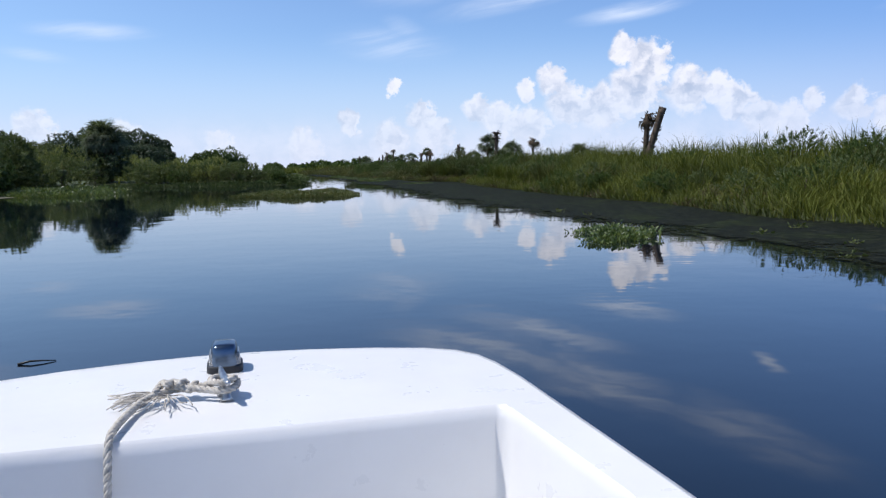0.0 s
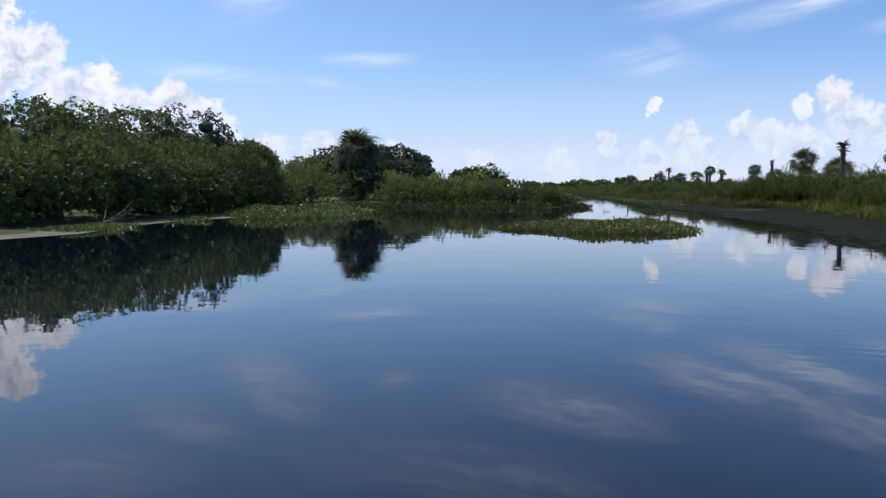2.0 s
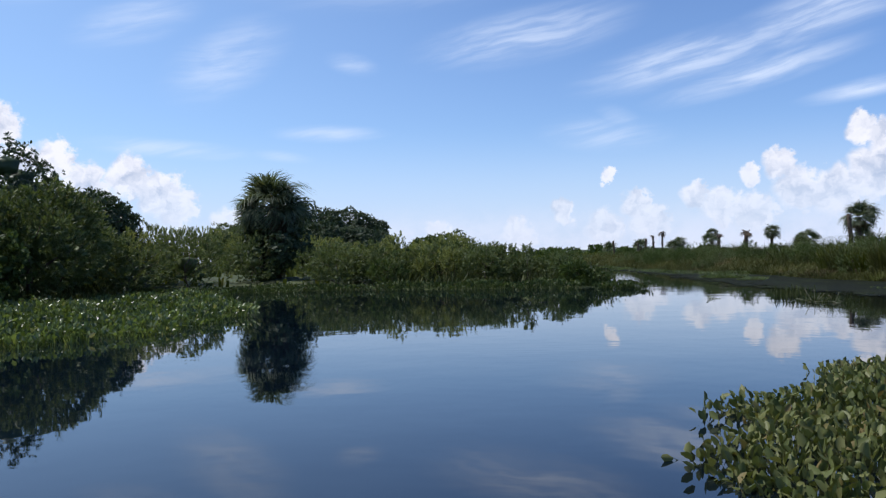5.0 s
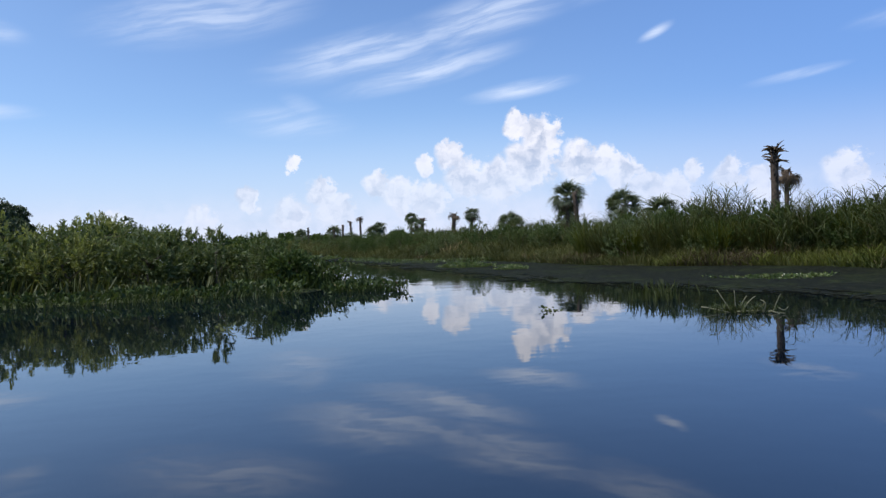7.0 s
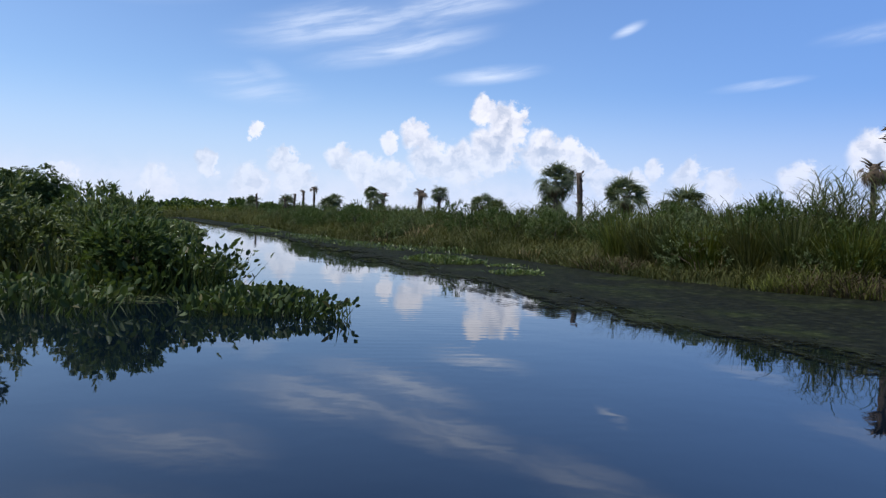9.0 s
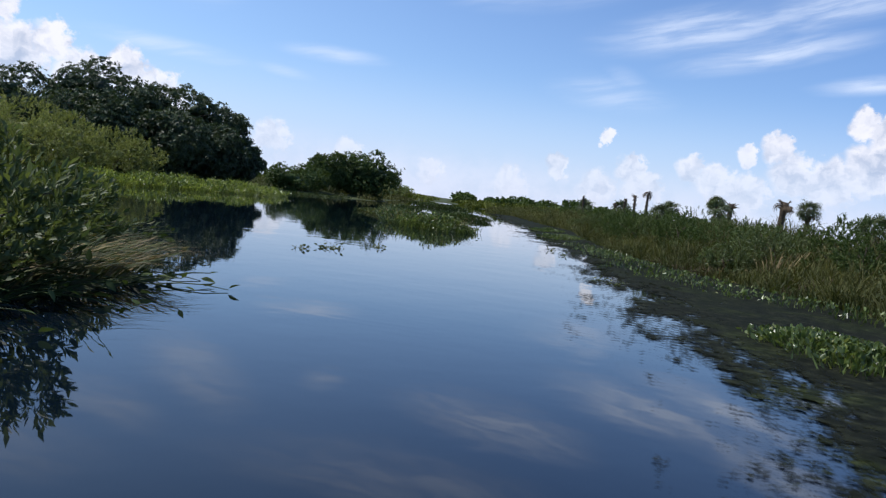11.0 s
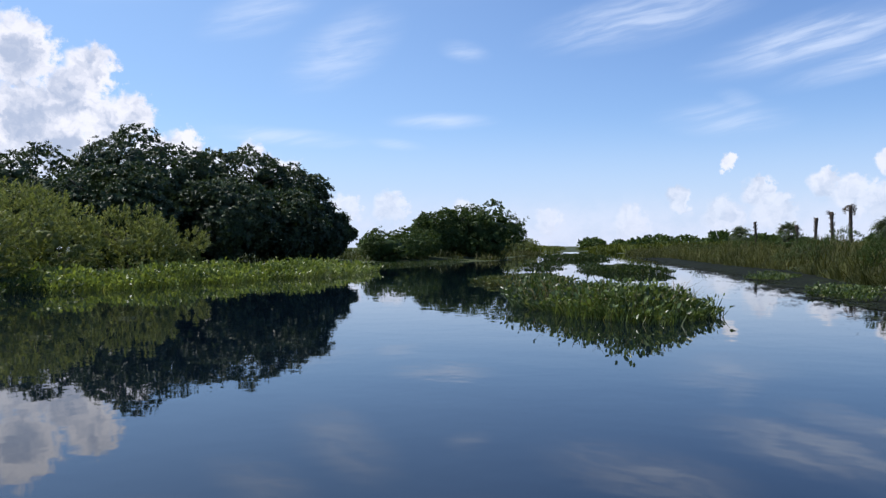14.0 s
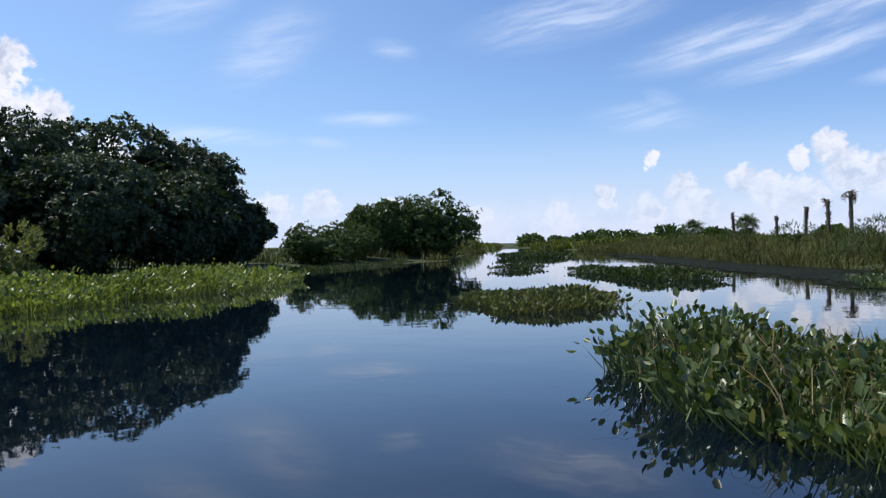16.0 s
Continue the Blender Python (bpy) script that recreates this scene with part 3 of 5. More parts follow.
def reed_stand(name, label, places, hmin, hmax, group=""):
    """Tall reeds in uneven clumps: leaning stems with long leaves that arch over."""
    s = Soup()
    for x, y in places:
        clump = 0.5 + 0.5 * math.sin(2.3 * x + 1.4 * math.sin(1.1 * y)) * math.sin(1.9 * y + 1.2 * math.sin(1.3 * x))
        if clump < 0.36:
            continue
        z = max(float(ground_z(x, y)), -0.1)
        h = (hmin + (hmax - hmin) * clump ** 0.8) * RNG.uniform(0.62, 1.1)
        tilt = RNG.normal(0, 0.13, 2)
        k = 14
        f = np.linspace(0.25, 1.0, k)
        base = np.stack([x + tilt[0] * h * f ** 1.5, y + tilt[1] * h * f ** 1.5, z + h * f], 1)
        s.add(*tube(np.column_stack([x + tilt[0] * h * f[::6] ** 1.5, y + tilt[1] * h * f[::6] ** 1.5, z + h * f[::6]]), [0.010, 0.008, 0.004], 4, False))
        a = np.arange(k) * 2.9 + RNG.normal(0, 0.6, k) + RNG.uniform(0, 6.28)
        amt = RNG.uniform(0.8, 2.5, k)
        ln = RNG.uniform(0.38, 0.76, k) * np.interp(f, [0, 0.7, 1], [1, 1, 0.6])
        v, t = blades(base, ln, 0.021, np.stack([np.cos(a) * amt, np.sin(a) * amt, np.zeros(k)], 1))
        s.add(v, t)
    return tagged(hung(name, s.mesh(name, REED)), label, "reeds", kind="stuff")


def gauss_places(cx, cy, sx, sy, n):
    p = RNG.normal(0, 1, (n, 2)) * [sx, sy] + [cx, cy]
    ok = (p[:, 0] > right_x(p[:, 1]) + 0.4) | (p[:, 0] < left_x(p[:, 1]) - 0.3)
    return p[ok]


reed_stand("tall_reeds", "tall drooping reeds rising above the grass bank", np.concatenate([gauss_places(0.1, 63.6, 0.9, 0.9, 120), gauss_places(1.7, 57.6, 0.9, 1.9, 130), gauss_places(4.2, 56.5, 1.3, 2.6, 80), gauss_places(0.6, 60.4, 0.8, 0.9, 70)]), 0.7, 2.0)
reed_stand("tall_reeds", "lower reeds along the grass bank", gauss_places(-0.6, 69.5, 1.0, 1.2, 120), 0.8, 1.5)
reed_stand("tall_reeds", "tall reeds beside the dead palms", np.concatenate([gauss_places(9.35, 19.9, 1.2, 3.5, 40), gauss_places(5.64, 47.38, 1.5, 4, 80), gauss_places(-2, 76, 1.5, 3, 90)]), 0.85, 1.35)


def cane_tussock(x, y, h, seed, material):
    """A fountain of long thin blades that arch outward, with a few bare stems above."""
    rng = np.random.default_rng(seed)
    n = 330
    a = rng.uniform(0, 6.28, n)
    rr = 0.30 * np.sqrt(rng.uniform(0, 1, n))
    root = np.column_stack([rr * np.cos(a), rr * np.sin(a), np.full(n, -0.05)])
    amt = np.abs(rng.normal(0.0, 0.42, n)) + 0.5 * rr
    v, t = blades(root, h * rng.uniform(0.5, 1.05, n), 0.017 * rng.uniform(0.6, 1.3, n), np.column_stack([np.cos(a) * amt, np.sin(a) * amt, np.zeros(n)]), rng)
    ob = hung("cane_grass", mesh_from("cane_grass", v, t, material))
    ob.location = (x, y, float(ground_z(x, y)))
    return tagged(ob, "arching tussock of tall cane grass on the bank", "grass", "cane grass tussocks")


for k in range(44):
    y = 50.5 + 17.5 * ((k * 0.618) % 1.0)
    x = float(right_x(y)) + 0.7 + 3.4 * ((k * 0.377) % 1.0)
    cane_tussock(x, y, 1.15 + 0.75 * ((k * 0.731) % 1.0), 1000 + k, (REED, OLIVE_GRASS, GRASS)[k % 3])
for k in range(26):
    y = 8 + 40 * ((k * 0.618) % 1.0)
    x = float(right_x(y)) + 0.6 + 3.6 * ((k * 0.377) % 1.0)
    cane_tussock(x, y, 0.9 + 0.6 * ((k * 0.731) % 1.0), 1100 + k, (GRASS, OLIVE_GRASS)[k % 2])


def lance_leaves(pos, way, size, aspect, rng):
    """Folded lance leaves of six faces."""
    n = len(pos)
    way = unit(way)
    side = unit(np.cross(way, [0, 0, 1.0] + 0.5 * rng.normal(size=(n, 3))))
    up = np.cross(side, way)
    z = np.broadcast_to(size, (n,))[:, None]
    wd = side * z * aspect * 0.5
    v = np.stack([pos, pos + way * z * 0.28 + wd + up * z * 0.07, pos + way * z * 0.28, pos + way * z * 0.28 - wd + up * z * 0.07,
                  pos + way * z * 0.64 + wd * 0.8 + up * z * 0.05, pos + way * z * 0.64, pos + way * z * 0.64 - wd * 0.8 + up * z * 0.05, pos + way * z - up * z * 0.06], 1)
    b = np.arange(n)[:, None] * 8
    t = np.concatenate([b + q for q in ([0, 2, 1], [0, 3, 2], [1, 2, 5], [1, 5, 4], [2, 3, 6], [2, 6, 5], [4, 5, 7], [5, 6, 7])], 1)
    return v.reshape(-1, 3), t.reshape(-1, 3)


def stalk_plants(name, label, root, push, low, high, far, leaf, material, seed):
    """Broad leaves on long stalks that lean and sag out from the bank."""
    rng = np.random.default_rng(seed)
    n = len(root)
    ang, rise = rng.normal(push, 0.85, n), rng.uniform(low, high, n)
    out = np.column_stack([np.cos(ang) * np.cos(rise), np.sin(ang) * np.cos(rise), np.sin(rise)])
    ln = rng.uniform(0.45, 1.0, n)[:, None] * far
    s = Soup()
    f = np.linspace(0, 1, 4)[:, None]
    for k in range(n):
        s.add(*tube(root[k] + out[k] * ln[k] * f - np.array([0, 0, 0.20]) * ln[k] * f ** 2, np.linspace(0.007, 0.004, 4), 4, False))
    tip = root + out * ln - np.array([0, 0, 0.20]) * ln
    tip[:, 2] = np.maximum(tip[:, 2], 0.03)
    s.add(*lance_leaves(tip, out + rng.normal(0, 0.45, (n, 3)) - [0, 0, 0.15], leaf * rng.uniform(0.65, 1.25, n), 0.46, rng))
    return tagged(hung(name, s.mesh(name, material)), label, "water plants", kind="stuff")


def reed_sheaf(name, label, n, material, seed):
    """Reeds flattened along the water, all pointing out from the bank."""
    rng = np.random.default_rng(seed)
    y = rng.uniform(64.2, 67.0, n)
    root = np.column_stack([left_x(y) - rng.uniform(0.1, 1.0, n), y, rng.uniform(0.0, 0.1, n)])
    ang = rng.normal(0.85, 0.3, n)
    amt = rng.uniform(1.8, 3.8, n)
    v, t = blades(root, rng.uniform(0.2, 0.32, n), 0.03 * rng.uniform(0.5, 1.2, n), np.column_stack([np.cos(ang) * amt, np.sin(ang) * amt, np.zeros(n)]), rng)
    return tagged(hung(name, mesh_from(name, v, t, material)), label, "reeds", kind="stuff")


def edge_roots(n, ya, yb, lo, hi, seed):
    rng = np.random.default_rng(seed)
    y = rng.uniform(ya, yb, n)
    return np.column_stack([left_x(y) - rng.uniform(lo, hi, n), y, np.full(n, 0.0)])


stalk_plants("broad_leaf_plants", "dark broad leaved plants crowding the peninsula's edge", edge_roots(1000, 59.9, 65.0, 0.0, 1.4, 33), 0.3, 0.5, 1.4, 0.60, 0.10, PICKEREL, 35)
stalk_plants("broad_leaf_plants", "green broad leaved plants above the peninsula's edge", edge_roots(700, 60.0, 65.6, 0.4, 1.9, 34), 0.3, 0.8, 1.5, 0.9, 0.10, WILLOW_LEAF, 36)
stalk_plants("overhanging_leaves", "long stalked dark leaves hanging low over the water", edge_roots(110, 60.0, 66.8, -0.1, 0.4, 37), 0.3, 0.05, 0.5, 0.8, 0.13, PICKEREL, 38)
reed_sheaf("flattened_reeds", "green reeds lying flat on the water", 460, REED, 31)
reed_sheaf("flattened_reeds", "dry straw reeds lying flat on the water", 190, STRAW, 32)
n = 190
p = np.column_stack([RNG.normal(-6.9, 0.22, n), RNG.normal(51.75, 0.2, n), np.full(n, -0.03)])
v, t = blades(p, RNG.uniform(0.12, 0.40, n), 0.018, RNG.normal(0, 0.35, (n, 3)) * [1, 1, 0])
tagged(hung("reed_clump", mesh_from("reed_clump", v, t, REED)), "short reeds standing in the shallow film", "reeds", kind="stuff")


BALL = bmesh.new()
bmesh.ops.create_icosphere(BALL, subdivisions=1, radius=1.0)
BALL_V = np.array([v.co for v in BALL.verts])
BALL_T = np.array([[v.index for v in f.verts] for f in BALL.faces])
BALL.free()


def crown_mesh(name, material, r, h, n, leaf, base=0.12, rng=RNG, flat=0.8, knobs=54, feather=0.0):
    """Foliage: uneven lobes, each set with sprays of leaves that fan out from a twig's end round a dense heart."""
    zc, rz = h * (base + 1) / 2, h * (1 - base) / 2
    u = unit(rng.normal(size=(knobs, 3)))
    u[:, 2] = u[:, 2] * 0.9 + 0.14
    rad = rng.uniform(0.13, 0.36, knobs)
    reach = (1.0 - rad) * rng.uniform(0.76, 1.0, knobs)
    c = np.stack([u[:, 0] * r * reach, u[:, 1] * r * reach, zc + u[:, 2] * rz * reach], 1)
    per = 9 if feather == 0 else 11
    m = max(n // per, 8)
    k = rng.choice(knobs, 2 * m, p=rad ** 2 / np.sum(rad ** 2))
    d = unit(rng.normal(size=(2 * m, 3)) + 0.5 * unit(c - [0, 0, zc])[k])
    lump = 1 + 0.16 * np.sin(d @ np.array([5.0, 3.0, 4.0])[:, None] + k[:, None])
    out = 0.84 + 0.24 * rng.uniform(0, 1, (2 * m, 1)) ** 1.4 + 0.30 * (rng.uniform(0, 1, (2 * m, 1)) > 0.93) * (d[:, 2:] > 0)
    pos = c[k] + d * (rad[k] * r)[:, None] * lump * out * [1, 1, flat]
    # sprays buried inside another lobe never show
    buried = np.min(np.linalg.norm((pos[:, None] - c[None]) / [1, 1, flat], axis=2) / (rad * r)[None], axis=1) < 0.66
    keep = np.flatnonzero((pos[:, 2] > 0.04) & ~buried)[:m]
    pos, d = pos[keep], d[keep]
    m = len(pos)
    axis = unit(d + 0.35 * unit(pos - [0, 0, h * 0.4]) + [0, 0, 0.45 + 0.8 * feather] + 0.30 * rng.normal(size=(m, 3)))
    ax = np.repeat(axis, per, 0)
    n = m * per
    turn = unit(np.cross(ax, rng.normal(size=(n, 3))))
    size = leaf * np.repeat(rng.uniform(0.75, 1.25, m), per) * rng.uniform(0.75, 1.2, n)
    if feather == 0:
        spread = rng.uniform(0.5, 1.5, (n, 1))
        root = np.repeat(pos, per, 0) + ax * rng.uniform(-0.35, 0.25, (n, 1)) * leaf + turn * 0.12 * leaf
        way, wide = ax * 0.55 + turn * spread, 0.50
    else:
        along = np.tile(np.linspace(-0.9, 1.1, per), m)[:, None]
        root = np.repeat(pos, per, 0) + ax * along * leaf
        way, wide = ax * 0.9 + turn * rng.uniform(0.5, 1.0, (n, 1)), 0.34
    s = Soup()
    s.add(*leaf_cards(root, way, size * 1.15, wide, 0.10, rng, ax + 0.25 * rng.normal(size=(n, 3))))
    if n <= 700 or r < 1.3:
        return s.mesh(name, material)
    hearts = u[:, 2] * reach < (0.3 if feather > 0 or r < 2.2 else 0.55)
    for q, g in zip(c[hearts], rad[hearts]):
        w = (0.22 if feather > 0 else 0.46 if r > 2.2 else 0.40) + 0.10 * np.sin(BALL_V @ np.array([4.0, 5.0, 3.0]) + 9 * g)[:, None]
        v = q + BALL_V * g * r * w * [1, 1, flat]
        v[:, 2] = np.maximum(v[:, 2], -0.05)
        s.add(v, BALL_T)
    w = (0.26 if feather > 0 or r < 2.2 else 0.50) + 0.06 * np.sin(BALL_V @ np.array([7.0, 4.0, 5.0]))[:, None]
    v = np.array([0, 0, zc]) + BALL_V * [r, r, rz] * w
    v[:, 2] = np.maximum(v[:, 2], -0.05)
    s.add(v, BALL_T)
    return s.mesh(name, material)


def stem_mesh(name, r, h, rng, limbs=6, girth=0.09):
    s = Soup()
    z = np.linspace(-0.1, h * 0.62, 7)
    bend = np.cumsum(rng.normal(0, 0.05 * r, (7, 2)), 0)
    s.add(*tube(np.column_stack([bend, z]), np.linspace(girth, girth * 0.45, 7), 8))
    for _ in range(limbs):
        i = rng.integers(1, 6)
        a = rng.uniform(0, 6.28)
        p0 = np.array([*bend[i], z[i]])
        out = np.array([math.cos(a), math.sin(a), 0.0]) * r * rng.uniform(0.5, 0.85)
        f = np.linspace(0, 1, 5)[:, None]
        pts = p0 + out * f + np.array([0, 0, h * 0.28]) * f ** 0.7 + rng.normal(0, 0.03 * r, (5, 3)) * f
        s.add(*tube(pts, np.linspace(girth * 0.5, girth * 0.12, 5), 6))
    return s.mesh(name, BARK, True)


def tree(at, r, h, leaves, leaf, material, label, name="tree", category="tree", group="", base=0.12, seed=1, girth=0.09, feather=0.0):
    rng = np.random.default_rng(seed)
    x, y = at
    ob = thing(name, label, category, group, at=(x, y, float(ground_z(x, y))), turn=float(rng.uniform(0, 360)))
    hung("trunk", stem_mesh("trunk", r, h, rng, girth=girth), ob)
    hung("crown", crown_mesh("crown", material, r, h, leaves, leaf, base, rng, knobs=int(np.clip(18 + leaves / 350, 20, 54)), feather=feather), ob)
    return ob


# thicket on the first bend
for k, (x, y, r, h) in enumerate([(-31.9, 34.6, 3.0, 4.6), (-32.4, 39.0, 3.0, 4.9), (-32.9, 43.4, 3.0, 5.1), (-33.6, 47.6, 3.1, 5.3), (-33.98, 52.44, 3.3, 5.9),
                                  (-27.2, 48.27, 2.0, 3.6), (-31.5, 55.5, 2.1, 4.0), (-35.57, 42.88, 3.3, 5.1), (-36.2, 36.8, 3.3, 5.1), (-34.5, 58.5, 2.4, 4.2)]):
    tree((x, y), r, h, 16000, 0.125, WILLOW_LEAF if k in (0, 1, 2, 3, 5) else TREE_LEAF, "dense willow with dark shaded lower branches on the bank", group="bank thicket", base=-0.05, seed=20 + k, feather=0.4 if k == 5 else 0.0)
for k, (x, y, r, h) in enumerate([(-24.9, 31.06, 2.1, 2.7), (-25.4, 34.0, 2.2, 2.9), (-25.9, 37.0, 2.2, 3.0), (-26.1, 40.2, 2.2, 3.0), (-26.4, 43.4, 2.2, 3.1), (-28.4, 46.6, 2.0, 3.0), (-28.93, 51.43, 1.9, 2.8)]):
    tree((x, y), r, h, 9000, 0.11, WILLOW_LEAF, "spreading willow leaning from the bank towards the water", group="bank thicket", base=0.06, seed=320 + k, feather=0.5)
# dark grove past the second bend
for k, (x, y, r, h) in enumerate([(-50, 96.5, 3.2, 4.6), (-48, 100.5, 3.7, 6.1), (-45.6, 104.7, 4.0, 7.5), (-43.4, 109, 3.7, 7.0), (-42, 112.6, 3.1, 6.2), (-41.4, 115.8, 2.0, 3.6),
                                  (-42.2, 99.5, 3.1, 4.9), (-40.2, 104.5, 3.1, 4.7), (-39.6, 108.5, 2.8, 4.2), (-40.2, 112.4, 2.2, 3.3)]):
    tree((x, y), r, h, 26000, 0.16, WILLOW_LEAF if k == 0 else TREE_LEAF, "dark glossy broadleaf tree with branches down to the water", group="dark grove", base=-0.06, seed=50 + k, girth=0.13)
for k, (x, y, r, h) in enumerate([(-41.4, 134, 2.7, 4.2), (-38.2, 136.4, 4.1, 4.9)]):
    tree((x, y), r, h, 15000, 0.19, SHRUB_LEAF, "round domed tree standing at the water's edge", group="domed trees", base=-0.08, seed=80 + k, girth=0.13)
# shrubs
SHRUBS = [(-28, 53.2, 1.6, 1.9), (-31.8, 55.6, 2.0, 2.4), (-29.6, 58.8, 1.8, 2.2), (-27.4, 61, 1.7, 1.9), (-29.5, 54.5, 1.8, 2.2), (-27.8, 56.6, 1.6, 2.3), (-31, 57.5, 2.0, 2.6), (-33, 60, 2.2, 2.5), (-24, 61, 1.6, 1.5), (-22.5, 61, 1.6, 1.6),
          (-20.6, 61.6, 1.8, 1.85), (-18.4, 61.4, 1.7, 1.75), (-16.4, 61.8, 1.5, 1.5), (-19.5, 64, 1.9, 1.8), (-16.8, 60.3, 1.2, 1.2), (-20.5, 60.2, 1.4, 1.5), (-18.6, 60, 1.2, 1.3), (-22.8, 59.6, 1.3, 1.4)]
for k, (x, y, r, h) in enumerate(SHRUBS):
    tree((x, y), r, h, 4600, 0.105, FEATHER_LEAF if k % 3 == 1 else WILLOW_LEAF, "rounded leafy green shrub on the marsh bank", "shrub", "shrub", "bank shrubs", base=-0.12, seed=100 + k, girth=0.03, feather=0.7)
for k, (x, y, r, h) in enumerate([(-35.6, 84, 1.9, 2.3), (-35, 87.4, 1.8, 2.3), (-36.6, 91, 2.1, 3.0), (-38.6, 88.2, 2.0, 2.7), (-40.5, 92.5, 2.6, 3.7), (-36.9, 95, 1.9, 2.6), (-38.2, 98.6, 1.7, 2.0), (-44, 91, 2.9, 4.0),
                                  (-47.5, 89.5, 2.9, 4.1), (-51, 89, 3.0, 4.0), (-39.5, 121, 2.2, 2.3), (-40.2, 125, 2.2, 2.3), (-41, 129, 2.0, 2.4)]):
    tree((x, y), r, h, 7500, 0.125, FEATHER_LEAF if k < 10 else SHRUB_LEAF, "light green willow shrub behind the floating plants", "shrub", "shrub", "willow shrubs", base=-0.12, seed=130 + k, girth=0.03, feather=0.9 if k < 10 else 0.0)
for k, (x, y, r, h) in enumerate([(-13.7, 60.6, 0.8, 1.45), (-14.3, 62.6, 0.9, 1.5), (-14.6, 64.6, 0.8, 1.15), (-13.2, 59.4, 0.55, 1.0)]):
    tree((x, y), r, h, 2600, 0.09, SHRUB_LEAF if k % 2 else WILLOW_LEAF, "leafy shrub overhanging the end of the peninsula", "shrub", "shrub", "peninsula shrubs", base=-0.1, seed=290 + k, girth=0.02, feather=0.6)
UNDER = [(-23.9, 30.3), (-24.3, 33.2), (-24.7, 36.2), (-25.0, 39.2), (-25.2, 42.2), (-26.9, 45.4), (-30.5, 50.64), (-32.4, 54.9), (-34.75, 37.7), (-36.09, 45.57), (-36.37, 52.32), (-34.47, 30.95)]
for k, (x, y) in enumerate(UNDER):
    tree((x, y), 1.9, 1.9, 4500, 0.12, SHRUB_LEAF, "dark leafy undergrowth below the thicket", "shrub", "shrub", "undergrowth", base=-0.1, seed=220 + k, girth=0.03)
k = 0
while k < 46:
    y = RNG.uniform(58.3, 78)
    x = left_x(y) - RNG.uniform(0.7, 9.5)
    gap = float(shore_gap(x, y, LEFT_Y, LEFT_X))
    if gap < 0.4:
        continue
    k += 1
    r = RNG.uniform(0.7, 1.2)
    tree((x, y), r, 0.55 + 0.35 * min(gap, 3) * RNG.uniform(0.6, 1.0), 2200, 0.09, WILLOW_LEAF if k % 3 else SHRUB_LEAF, "low leafy marsh shrub on the peninsula", "shrub", "shrub", "peninsula shrubs", base=-0.1, seed=240 + k, girth=0.02, feather=0.8)
for k, (x, y, r, h) in enumerate([(8.9, 24.2, 1.2, 1.75), (8.28, 32.07, 0.9, 1.3), (4.45, 29.1, 0.5, 0.8), (1.5, 68, 1.3, 1.6), (-3.5, 79, 1.2, 1.3), (-7, 96, 1.6, 1.5), (-14, 130, 1.6, 1.5), (-0.2, 63.5, 1.0, 1.5), (2.6, 60.2, 1.1, 1.6), (3, 56.5, 1.0, 1.4), (0.8, 60.9, 1.1, 1.5), (1.8, 58.4, 1.1, 1.6), (3.5, 58.2, 1.2, 1.7), (-1.4, 64.2, 0.9, 1.2), (4.6, 54.4, 1.2, 1.6), (5.7, 51.4, 1.2, 1.6), (2.4, 54.9, 0.9, 1.2), (4.2, 54, 1.1, 1.5), (-2.2, 68.5, 0.9, 1.2), (-2.8, 73, 1.0, 1.3), (5.33, 45.12, 1.1, 1.4), (4.6, 41.07, 1.2, 1.5), (8.6, 19.4, 0.9, 1.5), (-6.2, 85, 1.1, 1.3), (-8.5, 91, 1.2, 1.4), (-9.8, 101, 1.3, 1.5), (-11, 106, 1.0, 1.2), (-13, 118, 1.1, 1.3), (-16.5, 138, 1.5, 1.5), (-20.5, 146, 1.6, 1.5), (-11, 124, 1.2, 1.5), (1.7, 55.6, 0.9, 1.5), (2.9, 52.6, 1.1, 1.6), (1.4, 59.4, 0.8, 1.5), (0.9, 61.9, 0.9, 1.7), (3.1, 48.8, 1.0, 1.5), (4.4, 58.5, 1.2, 1.9), (-0.6, 65.4, 0.8, 1.5), (0.6, 66.5, 1.0, 1.6)]):
    tree((x, y), r, h, 4200, 0.065, SHRUB_LEAF, "dark green shrub among the tall grass", "shrub", "shrub", "grass bank shrubs", base=-0.12, seed=160 + k, girth=0.03, feather=0.5)

for k in range(110):
    y = float(RNG.uniform(4, 125) if k % 3 else RNG.uniform(4, 40))
    x = float(right_x(y)) + RNG.uniform(0.35, 5.5)
    r = RNG.uniform(0.4, 1.0)
    tree((x, y), r, RNG.uniform(0.6, 1.35), int(2200 * r + 500), 0.065, SHRUB_LEAF if k % 3 == 0 else WILLOW_LEAF, "leafy weed bush mixed into the bank grass", "bush", "bush", "bank weeds", base=-0.15, seed=800 + k, girth=0.02, feather=0.6)

for k in range(34):
    y = 49 + 54 * ((k * 0.618) % 1.0)
    x = float(right_x(y)) + 0.7 + (1.6 if y < 67 else 4.5) * ((k * 0.377) % 1.0)
    r = 0.7 + 0.55 * ((k * 0.271) % 1.0)
    tree((x, y), r, 1.15 + 0.65 * ((k * 0.731) % 1.0), int(4200 * r), 0.07, (SHRUB_LEAF, WILLOW_LEAF, SHRUB_LEAF)[k % 3], "dense leafy bush on the edge of the grass bank", "bush", "bush", "bank bushes", base=-0.15, seed=1200 + k, girth=0.02, feather=0.45)

# ---- palms ----


